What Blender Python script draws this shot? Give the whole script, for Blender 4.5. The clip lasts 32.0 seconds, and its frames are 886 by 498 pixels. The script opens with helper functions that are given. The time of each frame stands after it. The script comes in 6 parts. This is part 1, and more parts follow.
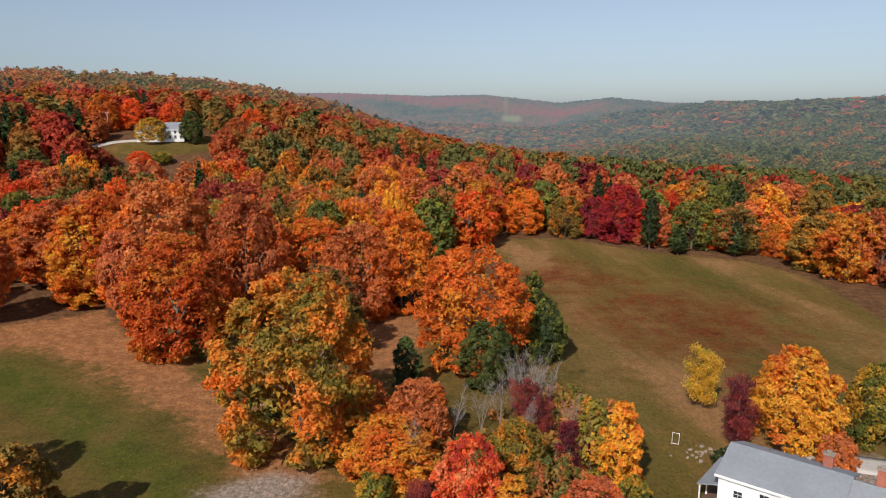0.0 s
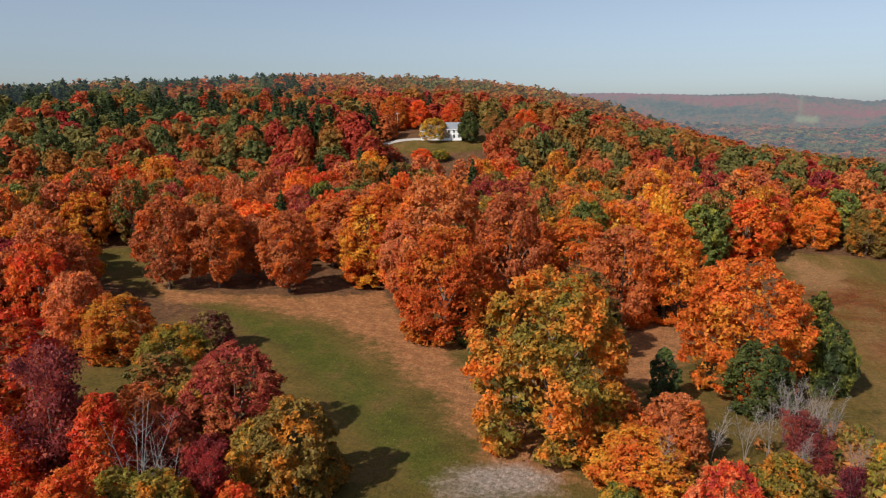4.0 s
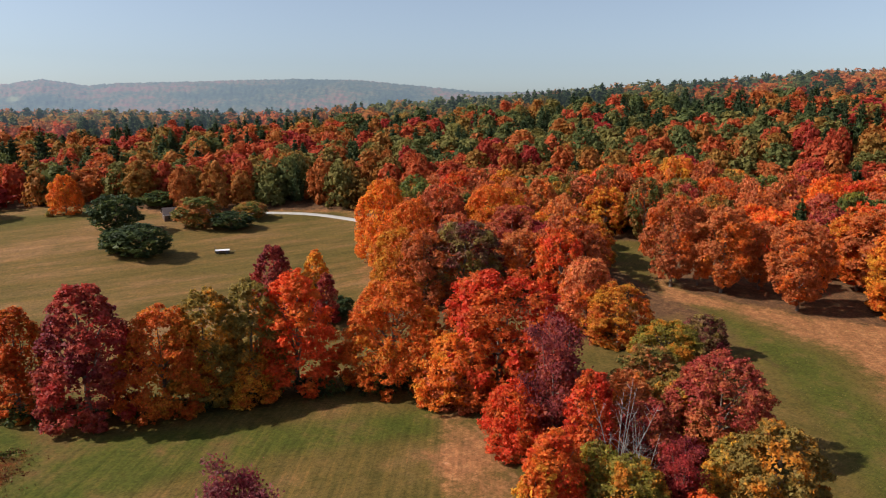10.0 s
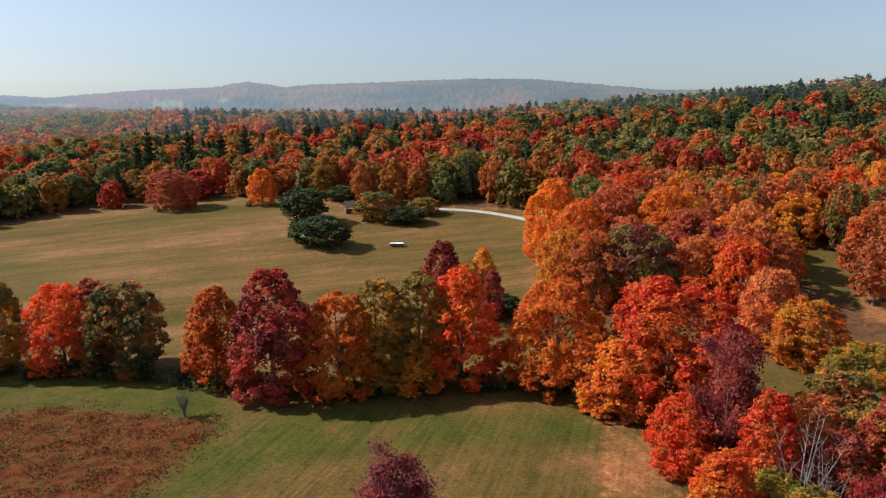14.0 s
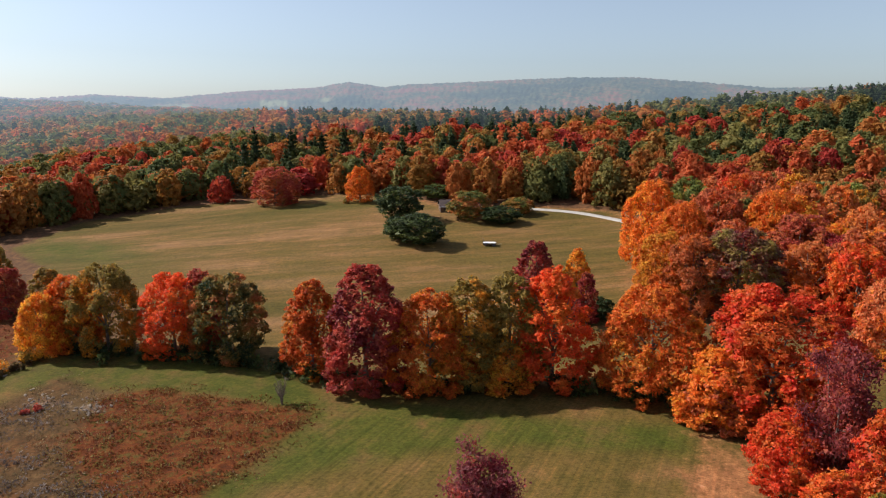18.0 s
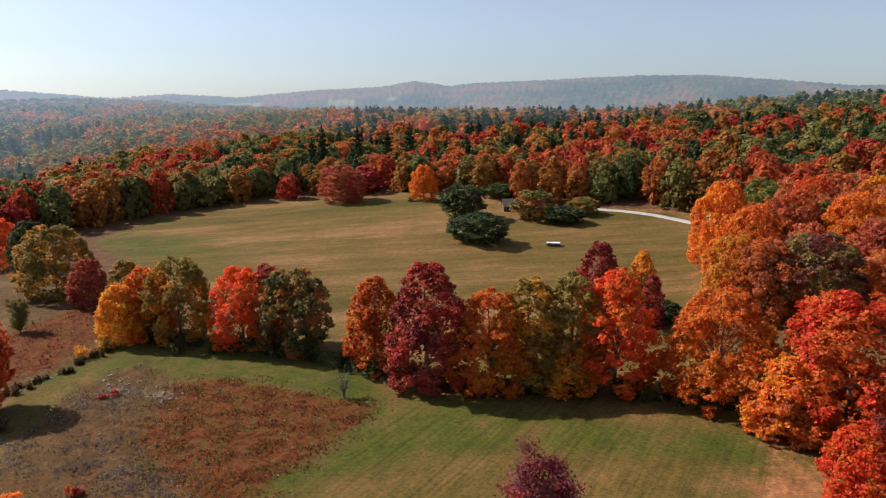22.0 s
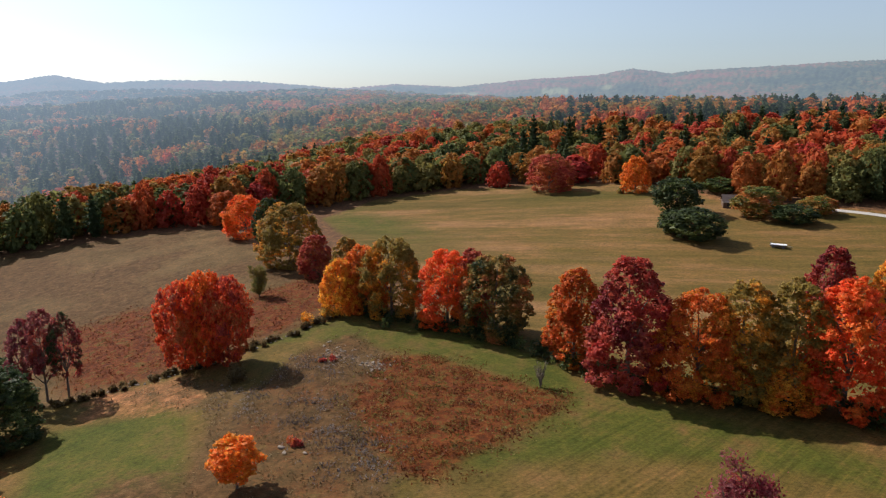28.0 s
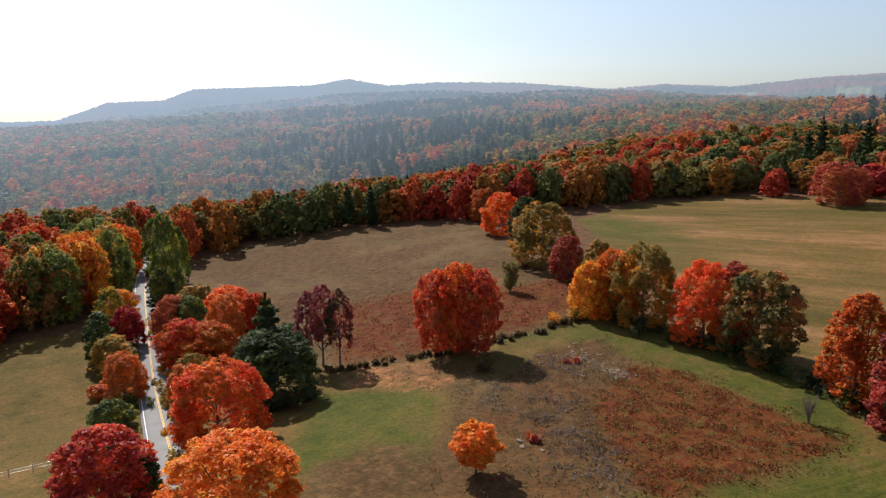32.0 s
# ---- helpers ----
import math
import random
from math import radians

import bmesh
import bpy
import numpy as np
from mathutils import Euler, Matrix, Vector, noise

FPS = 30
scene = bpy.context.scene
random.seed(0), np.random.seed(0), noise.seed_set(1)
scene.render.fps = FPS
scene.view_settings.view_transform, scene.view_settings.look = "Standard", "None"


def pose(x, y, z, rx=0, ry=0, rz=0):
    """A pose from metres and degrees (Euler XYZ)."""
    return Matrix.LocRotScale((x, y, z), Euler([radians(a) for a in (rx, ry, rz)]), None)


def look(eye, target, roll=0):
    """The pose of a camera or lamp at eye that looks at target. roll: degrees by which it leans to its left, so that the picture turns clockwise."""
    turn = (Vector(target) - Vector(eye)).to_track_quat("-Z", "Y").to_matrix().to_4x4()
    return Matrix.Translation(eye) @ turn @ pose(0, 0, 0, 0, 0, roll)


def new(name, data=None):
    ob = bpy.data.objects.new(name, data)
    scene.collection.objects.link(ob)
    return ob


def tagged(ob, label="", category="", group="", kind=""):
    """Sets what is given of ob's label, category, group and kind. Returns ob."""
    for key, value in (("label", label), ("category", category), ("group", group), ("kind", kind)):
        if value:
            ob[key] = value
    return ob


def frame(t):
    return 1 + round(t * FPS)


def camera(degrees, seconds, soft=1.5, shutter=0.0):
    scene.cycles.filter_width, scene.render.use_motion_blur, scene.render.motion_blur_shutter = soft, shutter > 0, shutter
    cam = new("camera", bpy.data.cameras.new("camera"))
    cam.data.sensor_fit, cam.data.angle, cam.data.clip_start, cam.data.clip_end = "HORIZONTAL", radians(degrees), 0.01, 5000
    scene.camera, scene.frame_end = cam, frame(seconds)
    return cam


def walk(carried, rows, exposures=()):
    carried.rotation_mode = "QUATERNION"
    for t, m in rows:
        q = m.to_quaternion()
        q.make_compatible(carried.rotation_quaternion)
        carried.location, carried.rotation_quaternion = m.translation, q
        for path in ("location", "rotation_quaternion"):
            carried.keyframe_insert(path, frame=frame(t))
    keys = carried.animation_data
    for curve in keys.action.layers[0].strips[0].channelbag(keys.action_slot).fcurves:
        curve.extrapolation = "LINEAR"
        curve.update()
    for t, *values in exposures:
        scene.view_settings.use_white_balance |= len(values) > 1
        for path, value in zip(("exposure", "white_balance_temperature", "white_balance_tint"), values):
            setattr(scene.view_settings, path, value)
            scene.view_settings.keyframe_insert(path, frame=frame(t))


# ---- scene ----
cam = camera(64.81, 32.0, soft=1.2)
EYE = (0.0, 0.0, 45.0)
# seconds, bearing (degrees left of +y), tilt
TURN = [
    (0, -0.00, -10.82), (0.5, 1.79, -10.84), (1, 4.41, -10.83), (1.5, 7.07, -10.82), (2, 9.67, -10.80), (2.5, 12.25, -10.81),
    (3, 15.23, -10.79), (3.5, 18.38, -10.80), (5.5, 31.83, -10.75), (6, 35.28, -10.79), (6.5, 38.68, -10.79), (7, 42.08, -10.78),
    (7.5, 45.52, -10.77), (8, 49.00, -10.75), (8.5, 52.46, -10.73), (9, 55.91, -10.72), (9.5, 59.38, -10.70), (10, 62.11, -10.71),
    (10.5, 63.68, -10.72), (11, 65.44, -10.72), (11.5, 67.39, -10.75), (12, 69.40, -10.77), (12.5, 71.47, -10.78), (13, 73.11, -10.78),
    (13.5, 74.66, -10.79), (14, 76.08, -10.79), (14.5, 77.15, -10.78), (16.5, 80.59, -10.79), (17, 81.65, -10.81), (17.5, 82.74, -10.82),
    (18, 83.83, -10.84), (18.5, 84.90, -10.83), (19, 86.00, -10.83), (19.5, 87.08, -10.81), (20, 88.20, -10.84), (20.5, 88.69, -10.81),
    (21, 88.82, -10.80), (21.5, 88.93, -10.85), (22, 89.06, -10.94), (22.5, 89.22, -11.25), (23, 89.37, -11.63), (23.5, 89.53, -11.83),
    (24, 90.90, -11.81), (24.5, 93.02, -11.78), (25, 95.16, -11.77), (25.5, 97.27, -11.78), (27.5, 104.33, -11.77), (28, 106.08, -11.81),
    (28.5, 107.84, -11.80), (29, 109.72, -11.81), (29.5, 111.55, -11.80), (30, 113.30, -11.81), (30.5, 116.08, -11.83), (31, 121.69, -11.79),
    (31.5, 126.49, -11.74), (32, 127.02, -11.75),
]

walk(cam, [(t, pose(*EYE, 90 + tilt, 0, turn)) for t, turn, tilt in TURN],
     exposures=[(0.0, -0.06), (3.0, -0.03), (6.0, 0.08), (9.0, 0.22), (13.0, 0.28), (19.0, 0.32), (28.0, 0.24), (32.0, 0.23)])

# ---- light ----
SUN_AZ, SUN_EL = 156.0, 39.0
world = bpy.data.worlds.new("sky")
scene.world = world
world.use_nodes = True
wn = world.node_tree
sky = wn.nodes.new("ShaderNodeTexSky")
sky.sky_type, sky.sun_disc = "NISHITA", False
sky.sun_elevation, sky.sun_rotation = radians(SUN_EL), radians(-SUN_AZ)
sky.altitude, sky.air_density, sky.dust_density, sky.ozone_density = 200, 1.0, 1.3, 1.6
pale = wn.nodes.new("ShaderNodeHueSaturation")
pale.inputs["Saturation"].default_value = 0.58
wn.links.new(sky.outputs[0], pale.inputs["Color"])
tint = wn.nodes.new("ShaderNodeMix")
tint.data_type, tint.blend_type = "RGBA", "MULTIPLY"
tint.inputs[0].default_value, tint.inputs[7].default_value = 1.0, (0.9, 0.985, 1.11, 1)
wn.links.new(pale.outputs[0], tint.inputs[6])
wn.links.new(tint.outputs[2], wn.nodes["Background"].inputs[0])
wn.nodes["Background"].inputs[1].default_value = 0.1
sun = new("sun", bpy.data.lights.new("sun", "SUN"))
sun.data.energy, sun.data.angle, sun.data.color = 5.0, radians(0.6), (1.0, 0.95, 0.88)
sun.matrix_world = look((-math.sin(radians(SUN_AZ)) * math.cos(radians(SUN_EL)) * 300,
                         math.cos(radians(SUN_AZ)) * math.cos(radians(SUN_EL)) * 300,
                         math.sin(radians(SUN_EL)) * 300), (0, 0, 0))


# ---- materials ----
class Nodes:
    """Short hand for a node material."""
    def __init__(self, name):
        self.mat = bpy.data.materials.new(name)
        self.mat.use_nodes = True
        self.tree = self.mat.node_tree
        self.bsdf = self.tree.nodes["Principled BSDF"]
        self.out = self.tree.nodes["Material Output"]

    def add(self, kind, **props):
        n = self.tree.nodes.new("ShaderNode" + kind)
        for key, value in props.items():
            setattr(n, key, value)
        return n

    def link(self, a, b):
        self.tree.links.new(a, b)

    def noise(self, scale, coord, detail=4.0, rough=0.55):
        n = self.add("TexNoise")
        n.inputs["Scale"].default_value, n.inputs["Detail"].default_value, n.inputs["Roughness"].default_value = scale, detail, rough
        self.link(coord, n.inputs["Vector"])
        return n.outputs["Fac"]

    def ramp(self, fac, stops):
        n = self.add("ValToRGB")
        e = n.color_ramp.elements
        while len(e) < len(stops):
            e.new(0.5)
        for el, (p, c) in zip(e, stops):
            el.position, el.color = p, (c, c, c, 1) if isinstance(c, (int, float)) else (*c, 1)
        self.link(fac, n.inputs[0])
        return n.outputs[0]

    def mix(self, fac, a, b, mode="MIX"):
        n = self.add("Mix", data_type="RGBA", blend_type=mode)
        for v, s in ((fac, n.inputs[0]), (a, n.inputs[6]), (b, n.inputs[7])):
            if isinstance(v, tuple):
                s.default_value = (*v, 1)
            elif isinstance(v, (int, float)):
                s.default_value = v
            else:
                self.link(v, s)
        return n.outputs[2]

    def math(self, op, a, b=0.0, clamp=False):
        n = self.add("Math", operation=op, use_clamp=clamp)
        for v, s in ((a, n.inputs[0]), (b, n.inputs[1])):
            if isinstance(v, (int, float)):
                s.default_value = v
            else:
                self.link(v, s)
        return n.outputs[0]

    def bump(self, height, strength, distance):
        n = self.add("Bump")
        n.inputs["Strength"].default_value, n.inputs["Distance"].default_value = strength, distance
        self.link(height, n.inputs["Height"])
        self.link(n.outputs[0], self.bsdf.inputs["Normal"])

    def coord(self, which="Object"):
        return self.add("TexCoord").outputs[which]

    def attr(self, name):
        return self.add("Attribute", attribute_name=name).outputs["Fac"]


def plain(name, colour, rough=0.7, metal=0.0, grain=8.0, vary=0.25, bump=0.1):
    """Painted, stone or wooden surface with fine and coarse variation."""
    m = Nodes(name)
    co = m.coord()
    fine, coarse = m.noise(grain, co, 6), m.noise(grain * 0.08, co, 3)
    k = m.mix(0.5, fine, coarse)
    dark = tuple(c * (1 - vary) for c in colour)
    lite = tuple(min(1, c * (1 + vary)) for c in colour)
    m.link(m.ramp(k, [(0.3, dark), (0.7, lite)]), m.bsdf.inputs["Base Color"])
    m.bsdf.inputs["Roughness"].default_value, m.bsdf.inputs["Metallic"].default_value = rough, metal
    m.bump(fine, bump, 0.02)
    return m.mat


def leafy(name, colours, patch=0.17, passing=0.47):
    """Leaves: leaf colours in patches over the crown, every spray a little different, light passing through."""
    m = Nodes(name)
    info = m.add("ObjectInfo")
    shift_ = m.add("VectorMath", operation="ADD")
    co = m.coord()
    m.link(co, shift_.inputs[0])
    spread = m.add("VectorMath", operation="SCALE")
    spread.inputs[0].default_value = (37.0, 91.0, 53.0)
    m.link(info.outputs["Random"], spread.inputs["Scale"])
    m.link(spread.outputs[0], shift_.inputs[1])
    big = m.noise(patch, shift_.outputs[0], 2.0, 0.55)
    mid = m.noise(0.75, shift_.outputs[0], 2.0, 0.6)
    island = m.add("NewGeometry").outputs["Random Per Island"]
    second = m.math("FRACT", m.math("MULTIPLY", island, 57.3))
    k = m.math("ADD", big, m.math("MULTIPLY", m.math("SUBTRACT", island, 0.5), 0.13))
    k = m.math("ADD", k, m.math("MULTIPLY", m.math("SUBTRACT", mid, 0.5), 0.3))
    n = len(colours)
    stops = [(0.36 + 0.28 * i / max(1, n - 1), c) for i, c in enumerate(colours)]
    hsv = m.add("HueSaturation")
    value = m.math("ADD", m.math("MULTIPLY", second, 0.62), m.math("MULTIPLY", m.math("SUBTRACT", mid, 0.5), 0.7))
    value = m.math("ADD", value, m.math("MULTIPLY", info.outputs["Random"], 0.4))
    m.link(m.math("ADD", value, 0.6), hsv.inputs["Value"])
    m.link(m.math("ADD", m.math("MULTIPLY", info.outputs["Random"], 0.016), m.math("ADD", m.math("MULTIPLY", island, 0.014), 0.485)), hsv.inputs["Hue"])
    m.link(m.ramp(k, stops), hsv.inputs["Color"])
    m.link(hsv.outputs[0], m.bsdf.inputs["Base Color"])
    m.bsdf.inputs["Roughness"].default_value = 0.55
    m.bsdf.inputs["Specular IOR Level"].default_value = 0.18
    tl = m.add("BsdfTranslucent")
    m.link(hsv.outputs[0], tl.inputs[0])
    mx = m.add("MixShader")
    mx.inputs[0].default_value = passing
    m.link(m.bsdf.outputs[0], mx.inputs[1])
    m.link(tl.outputs[0], mx.inputs[2])
    m.link(mx.outputs[0], m.out.inputs[0])
    return m.mat


ORANGE, AMBER, YELLOW = (0.64, 0.16, 0.026), (0.64, 0.25, 0.03), (0.68, 0.35, 0.04)
RED, CRIMSON, WINE = (0.65, 0.085, 0.026), (0.4, 0.036, 0.034), (0.2, 0.026, 0.034)
RUST, BRICK, BROWN = (0.5, 0.155, 0.052), (0.38, 0.062, 0.044), (0.2, 0.1, 0.055)
GREEN, DEEP, LIME = (0.115, 0.135, 0.034), (0.05, 0.068, 0.026), (0.27, 0.24, 0.035)
OLIVE, SCARLET, CORAL = (0.26, 0.175, 0.04), (0.67, 0.088, 0.026), (0.6, 0.18, 0.075)
MAUVE = (0.27, 0.085, 0.085)
PALETTE = {
    "big": [(0.2, 0.155, 0.03), (0.33, 0.19, 0.03), (0.56, 0.2, 0.03), ORANGE], "orange": [ORANGE, ORANGE, AMBER], "rust": [RUST, RUST, ORANGE], "amber": [ORANGE, AMBER, YELLOW],
    "green": [DEEP, GREEN, GREEN], "teal": [DEEP, GREEN, LIME], "sap": [GREEN, (0.18, 0.2, 0.05), LIME], "darkgreen": [DEEP, DEEP, GREEN], "wine": [WINE, BRICK, CRIMSON],
    "lemon": [OLIVE, YELLOW, LIME], "yellow": [ORANGE, AMBER, YELLOW, YELLOW], "lime": [GREEN, LIME, YELLOW], "pinkred": [CRIMSON, SCARLET, CORAL],
    "coral": [RUST, CORAL, ORANGE], "olive": [GREEN, OLIVE, RUST], "redorange": [ORANGE, ORANGE, SCARLET, SCARLET], "yolive": [OLIVE, LIME, AMBER],
    "brown": [WINE, BROWN, OLIVE], "purple": [(0.13, 0.03, 0.035), (0.24, 0.045, 0.05), BRICK], "brick": [BRICK, (0.42, 0.09, 0.05), RUST], "goldgreen": [OLIVE, OLIVE, AMBER],
    "red": [ORANGE, SCARLET, RED], "darkmix": [DEEP, OLIVE, RUST], "redtop": [ORANGE, SCARLET, SCARLET], "crimson": [CRIMSON, CRIMSON, RED],
    "redblack": [BRICK, RED, RUST], "winedark": [WINE, MAUVE, BRICK], "mauve": [DEEP, WINE, BRICK], "fern": [(0.075, 0.018, 0.008), (0.13, 0.028, 0.01), (0.1, 0.055, 0.02)], "hay": [(0.07, 0.042, 0.018), (0.11, 0.07, 0.03), (0.16, 0.105, 0.05)], "ash": [(0.085, 0.062, 0.055), (0.14, 0.11, 0.1), (0.2, 0.165, 0.15)],
    "straw": [(0.12, 0.08, 0.034), (0.18, 0.125, 0.055), (0.26, 0.195, 0.11)],
    "grass": [(0.1, 0.09, 0.022), (0.16, 0.125, 0.034), (0.22, 0.155, 0.055)], "sage": [GREEN, OLIVE, GREEN], "pine": [DEEP, DEEP, GREEN],
}
WORDS = {
    "big": "olive-green and orange", "orange": "bright orange", "rust": "rust-orange", "amber": "golden orange", "green": "green",
    "teal": "yellow-tipped green", "sap": "light green", "darkgreen": "dark green", "wine": "wine-purple", "lemon": "pale yellow", "yellow": "golden yellow",
    "lime": "yellow-green", "pinkred": "pinkish red", "coral": "coral-orange", "olive": "olive-brown", "redorange": "red and orange",
    "yolive": "yellowish olive", "brown": "brownish", "purple": "purple-red", "brick": "brick-red", "goldgreen": "green turning gold",
    "red": "scarlet red", "darkmix": "dark green and rust", "redtop": "red over orange", "crimson": "deep crimson",
    "redblack": "dark red", "winedark": "dark maroon", "mauve": "blackish maroon", "sage": "sparse yellow-green", "pine": "dark green",
}
LEAVES = {k: leafy("leaves_" + k, v) for k, v in PALETTE.items()}
BARK = plain("bark", (0.16, 0.12, 0.09), 0.9, grain=3, vary=0.4, bump=0.6)
PALE_BARK = plain("pale_bark", (0.42, 0.37, 0.32), 0.85, grain=3, vary=0.3, bump=0.4)
WHITE_PAINT = plain("white_paint", (0.8, 0.79, 0.76), 0.6, grain=3, vary=0.05)
GREY_ROOF = plain("grey_roof", (0.23, 0.24, 0.26), 0.75, grain=2.5, vary=0.18, bump=0.3)
DARK_ROOF = plain("dark_roof", (0.09, 0.085, 0.09), 0.8, grain=2.5, vary=0.25)
BRICK_RED = plain("brick_red", (0.34, 0.11, 0.07), 0.85, grain=6, vary=0.3)
TIMBER = plain("dark_timber", (0.12, 0.07, 0.045), 0.75, grain=5, vary=0.3)
GLASS = plain("window_glass", (0.03, 0.035, 0.04), 0.08, grain=1, vary=0.2, bump=0.0)
STONE = plain("field_stone", (0.27, 0.21, 0.165), 0.9, grain=3, vary=0.35, bump=0.5)
METAL = plain("grey_metal", (0.45, 0.45, 0.44), 0.45, 0.6, grain=6, vary=0.15)


# ---- land ----
# skyline of the far hills: bearing and elevation in degrees
RIDGE_AZ = [-180, -60, -32, -25.7, -17.4, -13.2, -9.3, -3.4, 1.5, 8, 15, 40, 59, 63.6, 69, 74, 78, 86.6, 88.6, 91.4, 94, 99.4, 105, 110, 114, 121, 127.7, 131.5, 134.6, 137.4, 146.3, 148.4, 152.2, 155.6, 170, 180]
RIDGE_EL = [1.0, 1.2, 1.08, 0.8, 0.97, 1.38, 1.0, 1.64, 1.55, 1.75, 1.7, 1.9, 1.95, 2.4, 2.85, 2.9, 2.75, 2.4, 2.2, 2.58, 2.12, 1.82, 1.28, 1.46, 1.13, 1.65, 1.67, 1.43, 1.92, 1.42, 1.08, 0.26, 0.09, -1.2, -1.5, -1.5]


def bump(x, y, az, d, amp, sx, sy=None, turn=0.0):
    """A smooth hill of that height centred at a bearing (degrees, left of +y) and distance."""
    cx, cy = -d * math.sin(radians(az)), d * math.cos(radians(az))
    u, v = x - cx, y - cy
    c, s = math.cos(radians(turn)), math.sin(radians(turn))
    a, b = (u * c + v * s) / sx, (-u * s + v * c) / (sy or sx)
    return amp * np.exp(-0.5 * (a * a + b * b))


def ramp(v, a, b):
    k = np.clip((v - a) / (b - a), 0, 1)
    return k * k * (3 - 2 * k)


def ground_z(x, y):
    """Height of the land in metres at plan coordinates (arrays)."""
    x, y = np.asarray(x, float), np.asarray(y, float)
    d = np.hypot(x, y) + 1e-6
    az = np.degrees(np.arctan2(-x, y))
    z = 0.0 * x
    z += bump(x, y, 27, 800, 72, 290)                       # house hill
    z += bump(x, y, 21, 350, 16, 70)
    z += bump(x, y, 60, 660, 22, 190, 170)                  # pine ridge
    z += bump(x, y, 93, 760, 34, 210, 190)
    z *= ramp(d, 130, 340)
    z -= 12 * ramp(az, 112, 150) * ramp(d, 55, 150)         # land falls towards the road
    z -= ramp(az, 106, 148) * (44 * ramp(d, 290, 560) - 24 * ramp(d, 640, 1250))   # valley beyond the meadows
    z -= 34 * ramp(-az, -14, 6) * ramp(-az, -30, -8) * ramp(d, 260, 800)   # valley beyond the big field
    z += 30 * ramp(-az, 6, 20) * ramp(d, 400, 1000)
    for b, far_, amp, wide, deep in ((124, 900, 26, 240, 150), (108, 1250, 40, 330, 150), (139, 1420, 46, 420, 190), (118, 1750, 54, 360, 190), (96, 1600, 34, 300, 150), (148, 1000, 20, 240, 150), (131, 2150, 70, 420, 200)):
        z += bump(x, y, b, far_, amp, wide, deep, b)         # wooded spurs across the valley
    z += 1.6 * np.sin(x / 47 + 1.0) * np.cos(y / 39) * ramp(d, 90, 200)
    reach = np.interp(az, [-60, -26, -17, -9], [1700, 1800, 2700, 3200])
    far = np.clip((d - 0.55 * reach) / (0.45 * reach), 0, 1)
    far = far * far * (3 - 2 * far)
    el = np.interp(az, RIDGE_AZ, RIDGE_EL) - 0.12
    top = 45 + reach * np.tan(np.radians(el))
    z = z * (1 - far) + top * far
    z -= 260 * ramp(d, reach + 100, reach + 1500)
    return z


GROVE_FIELD = [(-183, 143), (-163, 161), (-136, 141), (-119, 132), (-92, 141), (-78, 153), (-62, 136), (-45, 121), (-32, 104), (-23, 92), (-15, 89), (-10, 71), (-27, 60), (-40, 75), (-58, 92), (-80, 110), (-102, 122), (-128, 126), (-156, 134)]
EAST_FIELD = [(14, 229), (42, 227), (69, 212), (93, 205), (101, 182), (97, 146), (94, 121), (53, 64), (21, 64), (27, 88), (23, 119), (20, 156), (16, 198)]
CLEARING = [(-17, 161), (-6, 164), (-3, 131), (-4, 113), (-13, 125)]
HILL_FIELD = [(-247, -121), (-292, -115), (-316, -83), (-328, -26), (-325, 6), (-284, 34), (-282, 66), (-266, 98), (-243, 106), (-193, 80), (-157, 65), (-135, 49), (-118, 20), (-133, -20), (-167, -55), (-208, -92)]
BROWN_MEADOW = [(-146, -231), (-173, -229), (-193, -217), (-215, -187), (-229, -159), (-191, -113), (-159, -77), (-135, -64), (-116, -71), (-95, -92), (-90, -103), (-107, -153), (-131, -208)]
ROAD_FIELD = [(-56, -182), (-63, -181), (-83, -175), (-63, -132), (-39, -95), (-26, -72), (-17, -88)]
HILL_LAWN = [(-146, 278), (-138, 291), (-126, 304), (-112, 312), (-94, 326), (-82, 312), (-85, 305), (-106, 291), (-131, 280)]

RUST_PATCH = [(-112, -43), (-116, -36), (-110, -25), (-106, -16), (-103, -9), (-97, -11), (-86, -17), (-74, -23), (-76, -28), (-83, -34), (-93, -41)]
WEED_PATCH = [(-94, -91), (-101, -76), (-94, -60), (-111, -60), (-123, -54), (-113, -42), (-93, -41), (-83, -34), (-76, -28), (-63, -25), (-52, -40), (-70, -52), (-88, -64)]
GREEN_STRIP = [(-114, -72), (-135, -62), (-138, -52), (-130, -36), (-123, -21), (-116, -12), (-106, -11), (-113, -26), (-117, -44), (-119, -60)]
GREEN_PLOT = [(-82, -90), (-88, -68), (-74, -58), (-60, -47), (-48, -55), (-61, -73)]
TAN_STRIP = [(-95, -93), (-103, -77), (-92, -67), (-85, -74), (-84, -88)]
MEADOW_RUST = [(-116, -128), (-136, -118), (-140, -102), (-148, -90), (-164, -80), (-141, -68), (-123, -70), (-118, -77), (-100, -87), (-97, -100)]
LAWN_BAND = [(-128, -39), (-120, -21), (-108, -8), (-103, 11), (-96, 27), (-92, 48), (-83, 43), (-88, 20), (-88, 9), (-85, -3), (-83, -9), (-78, -17), (-81, -29), (-85, -16), (-103, -9), (-116, -24), (-123, -38)]
BARE_BAND = [(-92, 46), (-92, 54), (-66, 46), (-55, 40), (-58, 31), (-73, 38)]
GROVE_LUSH = [(-112, 126), (-95, 125), (-76, 123), (-51, 102), (-38, 90), (-29, 82), (-29, 73), (-32, 71), (-42, 79), (-58, 94), (-77, 108), (-96, 117)]
